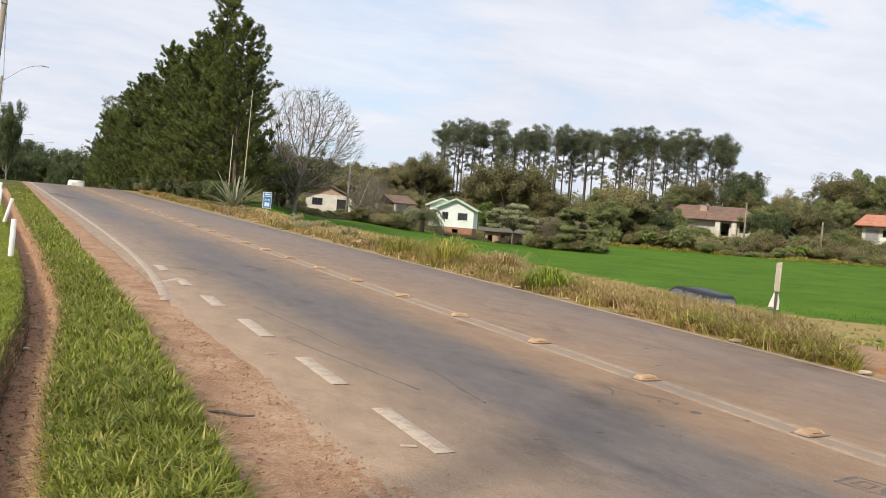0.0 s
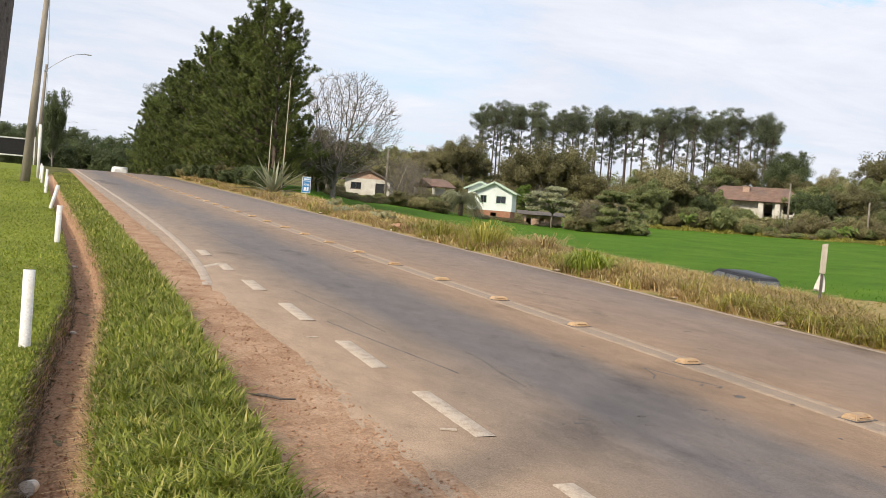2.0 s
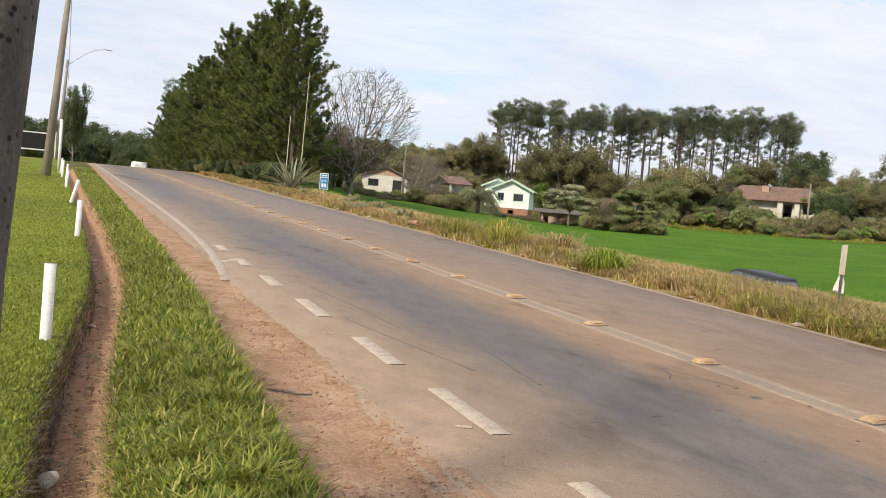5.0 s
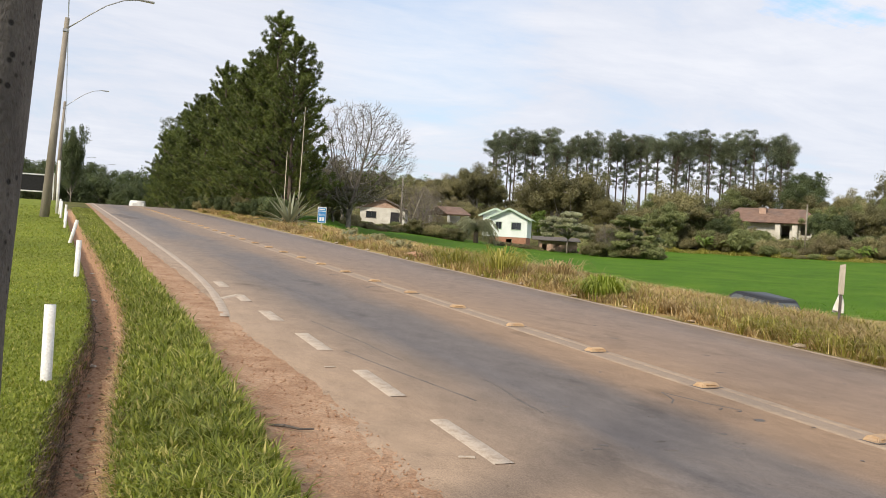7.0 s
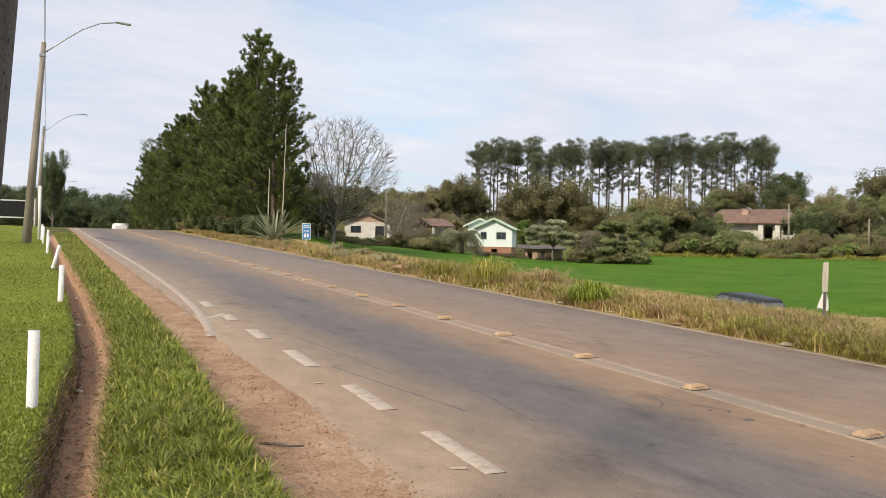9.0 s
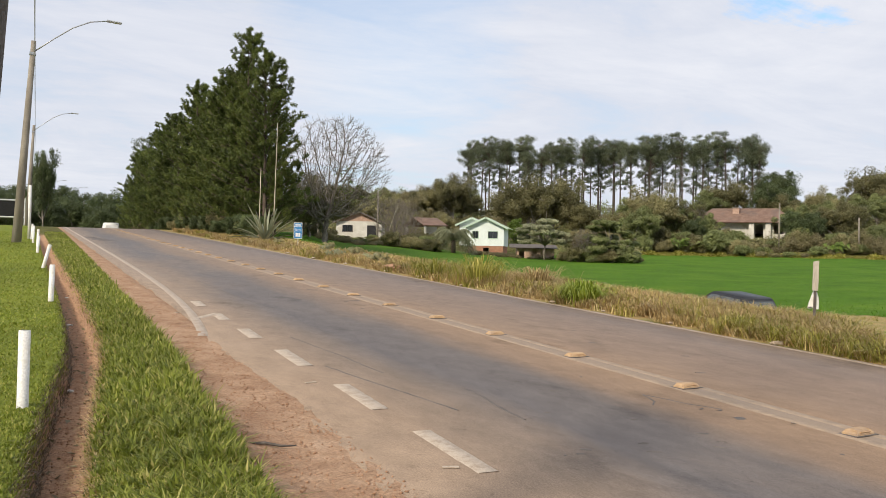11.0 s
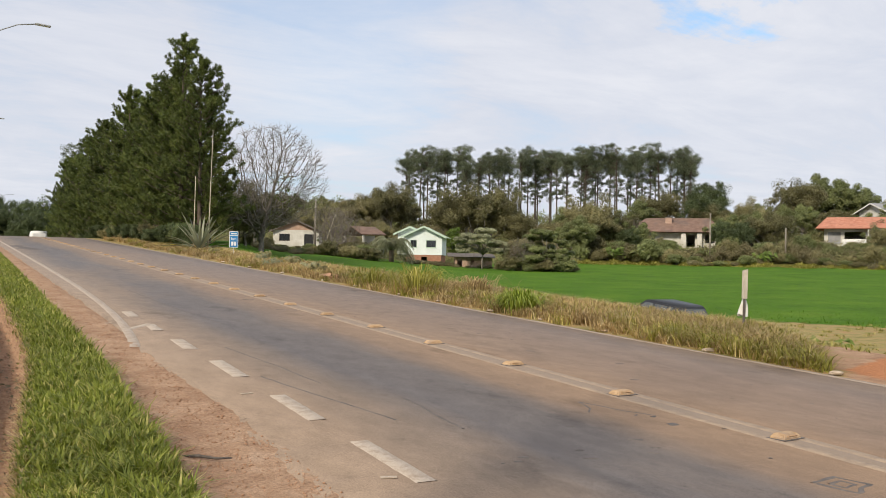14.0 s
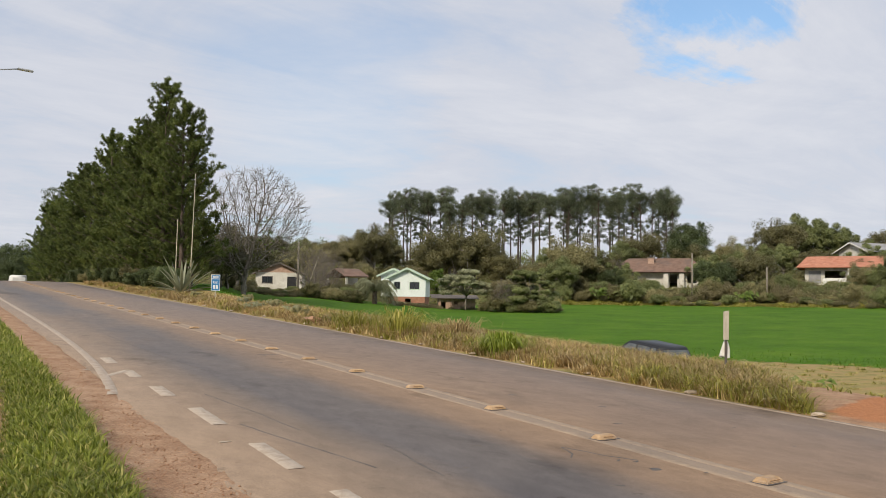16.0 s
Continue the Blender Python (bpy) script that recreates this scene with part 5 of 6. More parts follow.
# thin dark plate, stands in for the shade round the stud's foot
part("base", boxes((-0.145, -0.092, -0.003, 0.145, 0.092, 0.003), bevel=0.001), M_tar_shade, stud, "dark plate standing in for shade round the stud")
for s in (-1, 1):
    f = part("reflector", boxes((-0.07, -0.004, -0.008, 0.07, 0.004, 0.008), bevel=0.002), M_studface, stud)
    f.matrix_basis = pose(0, s * 0.0635, 0.025, s * -38, 0, 0)
for k in range(-2, 33):
    y = 5.03 + 2.045 * k
    x = 6.15 + rp.uniform(-0.02, 0.02)
    m = pose(x, y, road_top(x, y) + 0.004, 0, 0, rp.uniform(-7, 7))
    if k == -2:
        stud.matrix_basis = m
    else:
        copy_thing(stud, m)


def crack(pts, w, label="dark crack in the asphalt"):
    fine = []
    for (a, b), (c, d) in zip(pts[:-1], pts[1:]):
        for s in np.linspace(0, 1, 10, endpoint=False):
            x, y = a + (c - a) * s, b + (d - b) * s
            fine.append((x + 0.02 * noise.noise((x * 6, y * 6, 0)), y + 0.02 * noise.noise((x * 6, y * 6, 7))))
    ribbon("crack", fine, w, M_tar_shade, 0.004, label, 1.4)


crack([(3.90, 7.7), (3.86, 7.2), (3.78, 6.6), (3.76, 6.25)], 0.018)
crack([(3.2, 11.5), (3.36, 9.8), (3.42, 8.5)], 0.008)
crack([(2.96, 9.2), (3.10, 8.3), (3.26, 7.5), (3.40, 6.7)], 0.010)
crack([(5.45, 6.9), (5.35, 6.6), (5.2, 6.45)], 0.007)
crack([(5.45, 6.9), (5.6, 6.4), (5.75, 6.1)], 0.006)
crack([(5.9, 16.2), (5.5, 16.4)], 0.04)
crack([(4.7, 5.1), (4.78, 5.02)], 0.025)
crack([(3.9, 14.0), (3.7, 17.5), (3.65, 22.0)], 0.012)
crack([(6.9, 7.8), (7.02, 7.76)], 0.015)
crack([(5.58, 5.82), (5.68, 5.78)], 0.06)
crack([(4.66, 7.33), (4.76, 7.27)], 0.03)
crack([(5.55, 18.7), (5.8, 18.6)], 0.05)
crack([(5.20, 4.02), (5.48, 4.06), (5.56, 3.84), (5.28, 3.74), (5.20, 4.02)], 0.02)
crack([(5.30, 3.95), (5.45, 3.96), (5.46, 3.86), (5.32, 3.84), (5.30, 3.95)], 0.015)
crack([(3.0, 53.5), (3.3, 50.0), (3.7, 46.5)], 0.7, "dark stain on the asphalt")
crack([(4.85, 5.5), (4.95, 5.42)], 0.03)
crack([(7.6, 8.9), (7.72, 8.85)], 0.03)
crack([(7.1, 10.2), (7.2, 10.1)], 0.03)
rc = random.Random(31)
for k in range(34):
    x, y = rc.uniform(3.4, 9.4), 4.6 + 17 * rc.random() ** 1.5
    dx, dy = rc.uniform(-0.10, 0.10), rc.uniform(-0.05, 0.05)
    crack([(x, y), (x + dx, y + dy)], rc.uniform(0.012, 0.035), "small dark pit in the asphalt")
for x, y, a, lx, ly in ((2.56, 5.22, -20, 0.055, 0.022), (2.53, 8.31, 10, 0.06, 0.018), (2.2, 14.6, 40, 0.05, 0.025), (2.3, 19.0, 15, 0.06, 0.03)):
    ob = part("plastic_chip", boxes((-lx, -ly, 0, lx, ly, 0.008), bevel=0.002), M_dash)
    ob.matrix_basis = pose(x, y, road_top(x, y) + 0.001, 0, 0, a)
    tagged(ob, "broken flat white piece lying on the asphalt", "debris")
# stones along the far edge of the asphalt
M_stone = surface("pale_stone", (0.36, 0.28, 0.20), (0.50, 0.41, 0.31), 12, 60, 0.9, bump=0.4)
for k in range(17):
    y = 7.5 * 1.13 ** k + rp.uniform(-0.3, 0.3)
    rs = np.random.default_rng(100 + k)
    bm = bmesh.new()
    bmesh.ops.create_icosphere(bm, subdivisions=2, radius=1)
    for v in bm.verts:
        v.co *= 0.85 + 0.3 * rs.random()
    sc = rp.uniform(0.035, 0.075)
    bmesh.ops.scale(bm, vec=(sc, sc * 1.5, sc * 0.5), verts=bm.verts)
    ob = part("stone", bm, M_stone)
    ob.matrix_basis = pose(9.97 + rp.uniform(-0.05, 0.06), y, gz(9.97, y) + 0.05 * 0.5, 0, 0, rp.uniform(0, 180))
    tagged(ob, "pale rough stone at the asphalt's edge", "stone", "stones along the far road edge")
# pebbles and clods on the shoulder
rs = np.random.default_rng(8)
n = 15000
y = near_y(n, 2.5, 30, 1.5)
x = np.where(rs.random(n) < 0.62, strip_right(y) + rs.random(n) * (2.15 - strip_right(y)), ditch_left(y) + 0.04 + 0.34 * rs.random(n))
s = 0.003 + 0.011 * rs.random(n) ** 4
oct_v = np.array([[1, 0, 0], [0, 1, 0], [-1, 0, 0], [0, -1, 0], [0, 0, 0.7], [0, 0, -0.7]])
jit = 1 + rs.normal(0, 0.2, (n, 6, 1))
V = (np.c_[x, y, ground_z(x, y) + s * 0.3][:, None, :] + oct_v[None] * jit * s[:, None, None]).reshape(-1, 3)
F = (np.array([[0, 1, 4], [1, 2, 4], [2, 3, 4], [3, 0, 4], [1, 0, 5], [2, 1, 5], [3, 2, 5], [0, 3, 5]])[None] + (np.arange(n) * 6)[:, None, None]).reshape(-1, 3)
tagged(part("gravel", np_mesh("gravel", V, F), M_dirt), "loose reddish gravel on the dirt shoulder", "gravel", kind="stuff")
# fallen stick, cup
z0 = gz(1.6, 6.0)
ob = part("stick", tubes("stick", [([(1.42, 6.10, z0 + 0.03), (1.52, 6.04, z0 + 0.035), (1.62, 5.98, z0 + 0.02), (1.73, 5.99, z0 + 0.012)], [0.008, 0.011, 0.009, 0.005])], 7), M_oldwood)
tagged(ob, "thin dry stick lying on the dirt shoulder", "stick")
bm = bmesh.new()
for r1, r2 in ((0.034, 0.046), (0.031, 0.043)):
    bmesh.ops.create_cone(bm, segments=24, cap_ends=r1 < 0.032, radius1=r1, radius2=r2, depth=0.10)
ob = part("cup", bm, M_pvc)
ob.matrix_basis = pose(0.06, 5.12, gz(0.06, 5.12) + 0.044, 83, 0, -20)
tagged(ob, "crumpled white plastic cup lying in the trench", "cup")
# other litter in the trench
for x, y, a in ((0.62, 15.0, 20), (0.75, 19.5, 60), (0.42, 9.6, 80)):
    ob = part("litter", boxes((-0.05, -0.03, 0, 0.05, 0.03, 0.02), bevel=0.008), M_pvc)
    ob.matrix_basis = pose(x, y, gz(x, y), 10, 5, a)
    tagged(ob, "small scrap of white litter in the trench", "litter")

# ---- kilometre sign ----
M_blue = surface("sign_blue", (0.02, 0.17, 0.42), (0.035, 0.22, 0.50), 5, 60, 0.4, bump=0.03)
sx, sy = 11.38, 39.94
sign = thing("road_sign", pose(sx, sy, gz(sx, sy), 0, 0, -16), "small blue and white kilometre sign on a post", "road sign")
part("post", boxes((-0.03, 0.012, -0.3, 0.03, 0.07, 0.75), bevel=0.005), M_stalk, sign)
panel = part("panel", boxes((-0.2, -0.008, 0.55, 0.2, 0.010, 1.30), bevel=0.006), M_white, sign)
part("field", boxes((-0.175, -0.0125, 0.575, 0.175, -0.0085, 1.09), bevel=0.001), M_blue, panel, "blue field")
part("field", boxes((-0.175, -0.0125, 1.12, 0.175, -0.0085, 1.27), bevel=0.001), M_blue, panel, "blue band")
for x0, x1, z0, z1 in ((-0.13, 0.13, 1.16, 1.22), (-0.11, -0.01, 0.64, 0.82), (0.02, 0.11, 0.64, 0.82)):
    part("mark", boxes((x0, -0.0165, z0, x1, -0.0127, z1), bevel=0.001), M_white, panel, "white bar of lettering")

letters = bpy.data.curves.new("letters", "FONT")
letters.body, letters.size, letters.align_x, letters.extrude = "km", 0.20, "CENTER", 0.002
letters.materials.append(M_white)
word = new("letters", letters)
word.parent = panel
word.matrix_basis = pose(0, -0.0150, 0.89, 90, 0, 0)

# ---- wooden marker with a white rag ----
M_board = surface("grey_board", (0.34, 0.30, 0.24), (0.50, 0.45, 0.37), 8, 60, 0.9, bump=0.4, stretch=(1, 1, 0.2))
wx, wy = 12.26, 10.94
wz = gz(wx, wy)
marker = thing("wooden_marker", pose(wx, wy, wz, 0, 1.0, -48), "weathered wooden marker stake with a white bag", "marker stake")
part("stake", boxes((-0.022, -0.02, -0.2, 0.022, 0.02, 0.75), bevel=0.004), M_oldwood, marker, "dark narrow stake")
bm = boxes((-0.048, -0.045, 0.66, 0.048, -0.022, 1.17), bevel=0.004)
for v in bm.verts:
    if v.co.z > 1.1:
        v.co.z += 0.25 * v.co.x
part("board", bm, M_board, marker, "pale grey board with a slanted top")
rng = np.random.default_rng(2)
V, F = [], []
for i, s in enumerate(np.linspace(0, 1, 9)):
    for j, u in enumerate(np.linspace(0, 1, 14, endpoint=False)):
        a = u * 6.283
        r = 0.022 + 0.066 * s ** 0.5 * (1 + 0.25 * math.sin(3 * a + 4 * s))
        V.append((-0.006 - 0.012 * s + math.cos(a) * r, 0.058 + math.sin(a) * r * 0.4, 0.64 - 0.28 * s + 0.02 * math.sin(2 * a)))
        if i:
            o = (i - 1) * 14
            F.append((o + j, o + (j + 1) % 14, o + 14 + (j + 1) % 14, o + 14 + j))
part("bag", np_mesh("bag", V, F, True), M_pvc, marker, "white plastic bag tied to the stake")
# scrub that hides the feet of the houses
for k in range(120):
    b = 16.5 + 15.5 * ((k * 0.618) % 1.0)
    d = 96 + 16 * rp.random() + max(0.0, b - 28) * 1.0
    kind = (B_brown, B_olive, B_mid, B_brown, B_olive, B_dark)[k % 6]
    if 29.8 < b < 32.6 or 25.0 < b < 27.3:
        continue
    if 26.6 < b < 29.8 and d < 114:
        d, kind = 111.0, B_brown
        plant(kind, b, d, 0.45, 0.7)
    else:
        plant(kind, b, d, rp.uniform(0.3, 0.45) if 18.0 < b < 21.6 else rp.uniform(0.5, 0.95), rp.uniform(0.7, 1.0))
for k in range(48):
    b = 47.0 + 12.5 * ((k * 0.618) % 1.0)
    plant((B_olive, B_mid, B_brown, B_mid)[k % 4], b, 146 + 14 * rp.random(), rp.uniform(0.75, 1.1), rp.uniform(0.8, 1.1))
for k in range(70):
    b = 17.5 + 42 * ((k * 0.618) % 1.0)
    d = 168 + 22 * rp.random()
    plant((T_olive, T_mid, T_brown, T_dark)[k % 4], b, d, rp.uniform(0.7, 1.05) * (0.58 if 27 < b < 45 else 1.0), rp.uniform(0.8, 1.0))
for b, d, s in ((27.0, 110, 0.32), (27.7, 109, 0.26), (28.8, 109, 0.34), (29.4, 108, 0.40), (31.7, 106, 0.30), (30.2, 107, 0.35), (31.0, 106.5, 0.25), (32.3, 106, 0.4), (33.0, 104, 0.5)):
    plant(B_brown if s > 0.3 else B_olive, b, d, s, 0.8)


# dead leaves and crumbs of earth in the trench beside the lawn
def trench_litter():
    rng = np.random.default_rng(41)
    n = 420
    y = 2.3 + 17 * rng.random(n) ** 1.6
    u = rng.beta(0.7, 0.7, n)
    x = ditch_left(y) + 0.03 + 0.40 * u
    z = ground_z(x, y) + 0.006
    c = np.c_[x, y, z]
    size = (0.008 + 0.022 * rng.random(n) ** 2)[:, None]
    a = rng.random(n) * 6.283
    d = np.c_[np.cos(a), np.sin(a), rng.normal(0, 0.35, n)]
    s = np.c_[-np.sin(a), np.cos(a), rng.normal(0, 0.35, n)]
    up = np.c_[np.zeros(n), np.zeros(n), 0.006 + 0.010 * rng.random(n)]
    V = np.stack([c - d * size * 1.6, c - s * size + up, c + d * size * 1.6, c + s * size + up * 0.4], 1).reshape(-1, 3)
    o = (np.arange(n) * 4)[:, None]
    ob = part("leaf_litter", np_mesh("leaf_litter", V, o + np.array([[0, 1, 2, 3]])), M_leafbrown)
    tagged(ob, "brown dead leaves scattered in the dirt trench", "leaf litter", kind="stuff")


trench_litter()

# ---- houses across the field ----
M_mint = surface("pale_mint_plaster", (0.72, 0.79, 0.755), (0.80, 0.86, 0.83), 1.2, 30, 0.85, bump=0.1)
M_cream = surface("cream_plaster", (0.55, 0.53, 0.46), (0.68, 0.66, 0.60), 1.0, 30, 0.85, bump=0.1, stain=(0.44, 0.41, 0.34))
M_brick = surface("red_brick", (0.30, 0.14, 0.085), (0.42, 0.22, 0.14), 4.0, 25, 0.9, bump=0.4)
M_palebrick = surface("pale_brick", (0.38, 0.24, 0.17), (0.50, 0.36, 0.28), 4.0, 25, 0.9, bump=0.4)
M_tile = surface("orange_roof_tile", (0.40, 0.15, 0.085), (0.53, 0.245, 0.155), 1.5, 20, 0.85, bump=0.4, stain=(0.30, 0.13, 0.08))
M_brownroof = surface("old_brown_tile", (0.14, 0.082, 0.058), (0.235, 0.15, 0.11), 1.2, 20, 0.9, bump=0.5, stain=(0.12, 0.09, 0.075))
M_greyroof = surface("grey_sheet_roof", (0.23, 0.23, 0.23), (0.34, 0.34, 0.34), 1.2, 25, 0.8, bump=0.2)
M_green = surface("pale_green_trim", (0.42, 0.55, 0.42), (0.52, 0.64, 0.52), 3, 40, 0.6)
# near-black colour standing in for the shade inside rooms and doorways
M_dark = surface("room_shade", (0.012, 0.012, 0.014), (0.03, 0.03, 0.032), 2, 20, 0.8)


def glass_material():
    m, n, l, b = graph("window_glass")
    b.inputs["Base Color"].default_value = (0.03, 0.035, 0.04, 1)
    b.inputs["Roughness"].default_value = 0.08
    bump_node(n, l, noise_node(n, l, 1.5, 2).outputs["Fac"], b, 0.05, 0.02)
    return m


M_glass = glass_material()


def window(parent, x, z, w, h, y, frame_mat, panes=2, name="window"):
    """A recessed window in a wall whose face lies at y, looking to -y."""
    t = 0.06
    win = part(name, boxes((x - w / 2, y - 0.03, z, x - w / 2 + t, y + 0.05, z + h), (x + w / 2 - t, y - 0.03, z, x + w / 2, y + 0.05, z + h), (x - w / 2 + t, y - 0.03, z, x + w / 2 - t, y + 0.05, z + t),
                           (x - w / 2 + t, y - 0.03, z + h - t, x + w / 2 - t, y + 0.05, z + h), bevel=0.006), frame_mat, parent)
    pw = (w - 2 * t) / panes
    for k in range(panes):
        x0 = x - w / 2 + t + k * pw
        part("pane", boxes((x0 + 0.015, y - 0.004, z + t, x0 + pw - 0.015, y + 0.012, z + h - t)), M_glass, win)
    part("sill", boxes((x - w / 2 - 0.06, y - 0.10, z - 0.06, x + w / 2 + 0.06, y - 0.002, z - 0.004), bevel=0.008), frame_mat, win)
    return win


def wall_with_holes(x0, x1, z0, z1, y0, y1, holes):
    """A wall between y0 and y1 with rectangular openings right through it."""
    bm = bmesh.new()
    xs = sorted({x0, x1, *[v for h in holes for v in (h[0], h[1])]})
    zs = sorted({z0, z1, *[v for h in holes for v in (h[2], h[3])]})
    for a, b in zip(xs[:-1], xs[1:]):
        for c, d in zip(zs[:-1], zs[1:]):
            if not any(h[0] <= a and b <= h[1] and h[2] <= c and d <= h[3] for h in holes):
                box(bm, a, y0, c, b, y1, d)
    bmesh.ops.remove_doubles(bm, verts=bm.verts, dist=0.0005)
    return bm


def gable(bm_x0, bm_x1, z0, z1, y0, y1):
    bm = bmesh.new()
    xm = (bm_x0 + bm_x1) / 2
    a = [bm.verts.new((x, y0, z)) for x, z in ((bm_x0, z0), (bm_x1, z0), (xm, z1))]
    b = [bm.verts.new((x, y1, z)) for x, z in ((bm_x0, z0), (bm_x1, z0), (xm, z1))]
    bm.faces.new(a)
    bm.faces.new(b[::-1])
    for i in range(3):
        bm.faces.new((a[i], b[i], b[(i + 1) % 3], a[(i + 1) % 3]))
    bmesh.ops.recalc_face_normals(bm, faces=bm.faces)
    return bm


def slab(corners, thick):
    """A roof plane of some thickness from four corners."""
    bm = bmesh.new()
    p = [Vector(c) for c in corners]
    nrm = (p[1] - p[0]).cross(p[-1] - p[0]).normalized()
    if nrm.z < 0:
        nrm = -nrm
    lo = [bm.verts.new(c) for c in p]
    hi = [bm.verts.new(c + nrm * thick) for c in p]
    bm.faces.new(lo)
    bm.faces.new(hi)
    for i in range(len(p)):
        j = (i + 1) % len(p)
        bm.faces.new((lo[i], lo[j], hi[j], hi[i]))
    bmesh.ops.recalc_face_normals(bm, faces=bm.faces)
    return bm


def gable_block(root, x0, x1, y0, y1, z0, wall, rise, wall_mat, gable_mat, roof_mat, wins, frame_mat, over=0.45, fascia=None, doors=()):
    z1 = z0 + wall
    holes = [(x - w / 2, x + w / 2, z0 + z, z0 + z + h) for x, z, w, h in wins] + [(x - w / 2, x + w / 2, z0, z0 + h) for x, w, h in doors]
    part("wall", wall_with_holes(x0, x1, z0, z1, y0, y0 + 0.18, holes), wall_mat, root)
    part("wall", boxes((x0, y1 - 0.18, z0, x1, y1, z1)), wall_mat, root)
    part("wall", boxes((x0, y0 + 0.18, z0, x0 + 0.18, y1 - 0.18, z1)), wall_mat, root)
    part("wall", boxes((x1 - 0.18, y0 + 0.18, z0, x1, y1 - 0.18, z1)), wall_mat, root)
    part("floor", boxes((x0 + 0.18, y0 + 0.18, z0, x1 - 0.18, y1 - 0.18, z0 + 0.1)), M_dark, root)
    part("gable", gable(x0, x1, z1, z1 + rise, y0, y0 + 0.18), gable_mat, root)
    part("gable", gable(x0, x1, z1, z1 + rise, y1 - 0.18, y1), gable_mat, root)
    xm = (x0 + x1) / 2
    k = rise / (xm - x0)
    for s, xe in ((-1, x0 - over), (1, x1 + over)):
        ze = z1 - k * over
        part("roof", slab([(xm, y0 - over, z1 + rise + 0.01), (xe, y0 - over, ze + 0.01), (xe, y1 + over, ze + 0.01), (xm, y1 + over, z1 + rise + 0.01)], 0.09), roof_mat, root)
        if fascia:
            part("fascia", slab([(xm, y0 - over - 0.03, z1 + rise - 0.14), (xe, y0 - over - 0.03, ze - 0.14), (xe, y0 - over - 0.005, ze - 0.14), (xm, y0 - over - 0.005, z1 + rise - 0.14)], 0.22), fascia, root)
    for x, z, w, h in wins:
        window(root, x, z0 + z, w, h, y0 + 0.06, frame_mat)
    for x, w, h in doors:
        part("door", boxes((x - w / 2 + 0.01, y0 + 0.10, z0 + 0.1, x + w / 2 - 0.01, y0 + 0.15, z0 + h - 0.01), bevel=0.01), M_dark, root)


def house_at(bearing, dist, label, turn=0.0, dz=0.0):
    x, y, z = spot(bearing, dist)
    return thing("house", pose(x, y, z + dz, 0, 0, -bearing + turn), label, "house")


h = house_at(28.05, 115, "small pale mint house on a red brick basement", -6, -0.1)
part("basement", wall_with_holes(-2.3, 2.3, -0.6, 1.15, 0.05, 7, [(-0.3, 0.5, 0.1, 0.9)]), M_brick, h, "bare red brick basement")
gable_block(h, -2.4, 2.4, 0, 7.0, 1.15, 2.55, 1.15, M_mint, M_mint, M_green, [(-1.35, 0.95, 0.9, 1.0), (0.95, 0.95, 1.35, 1.0)], M_green, 0.55, M_green)
gable_block(h, -4.0, -0.6, 4.0, 10.0, 1.2, 2.95, 0.8, M_mint, M_mint, M_greyroof, [(-3.4, 1.2, 0.9, 0.9)], M_green, 0.5, M_green)

h = house_at(19.75, 125, "white plastered house with a brick gable", -5, 0.3)
gable_block(h, -3.1, 3.3, 0, 8.0, -0.3, 2.75, 1.35, M_cream, M_palebrick, M_brownroof, [(-1.5, 1.25, 1.5, 0.95)], M_oldwood, 0.5, M_oldwood, [(1.9, 1.3, 2.2)])

h = house_at(24.35, 118, "open porch with a brown tiled roof and a white column", 25, 0.1)
part("roof", slab([(-1.2, -0.8, 2.7), (2.4, -0.8, 2.7), (2.4, 2.6, 3.8), (-1.2, 2.6, 3.8)], 0.12), M_brownroof, h)
part("roof", slab([(-1.2, 6.0, 2.7), (2.4, 6.0, 2.7), (2.4, 2.6, 3.8), (-1.2, 2.6, 3.8)], 0.12), M_brownroof, h)
for x in (-0.8, 2.1):
    for y in (-0.5, 5.6):
        part("column", boxes((x - 0.13, y - 0.13, -0.3, x + 0.13, y + 0.13, 2.68), bevel=0.01), M_cream, h)
part("wall", boxes((0.4, 2.2, -0.3, 2.2, 2.4, 2.68)), M_cream, h)

h = house_at(31.3, 109, "low brick shed with a sloping sheet roof", 4, -0.15)
part("wall", wall_with_holes(-2.3, 2.3, -0.4, 1.35, 0, 0.15, [(-0.35, 0.15, 0.75, 1.1), (-2.0, -1.4, 0.0, 1.0)]), M_palebrick, h)
part("wall", boxes((-2.3, 2.85, -0.4, 2.3, 3.0, 1.7)), M_palebrick, h)
for x in (-2.3, 2.15):
    part("wall", boxes((x, 0.16, -0.4, x + 0.15, 2.84, 1.32)), M_palebrick, h)
part("roof", slab([(-3.2, -0.5, 1.42), (2.7, -0.5, 1.36), (2.7, 3.3, 1.85), (-3.2, 3.3, 1.9)], 0.06), M_oldwood, h, "weathered dark sheet roof")


def hip_roof(root, x0, x1, y0, y1, z, rise, mat, inset):
    ym = (y0 + y1) / 2
    a, b = x0 + inset, x1 - inset
    part("roof", slab([(x0, y0, z), (x1, y0, z), (b, ym, z + rise), (a, ym, z + rise)], 0.12), mat, root)
    part("roof", slab([(x1, y1, z), (x0, y1, z), (a, ym, z + rise), (b, ym, z + rise)], 0.12), mat, root)
    part("roof", slab([(x0, y1, z), (x0, y0, z), (a, ym, z + rise)], 0.12), mat, root)
    part("roof", slab([(x1, y0, z), (x1, y1, z), (b, ym, z + rise)], 0.12), mat, root)


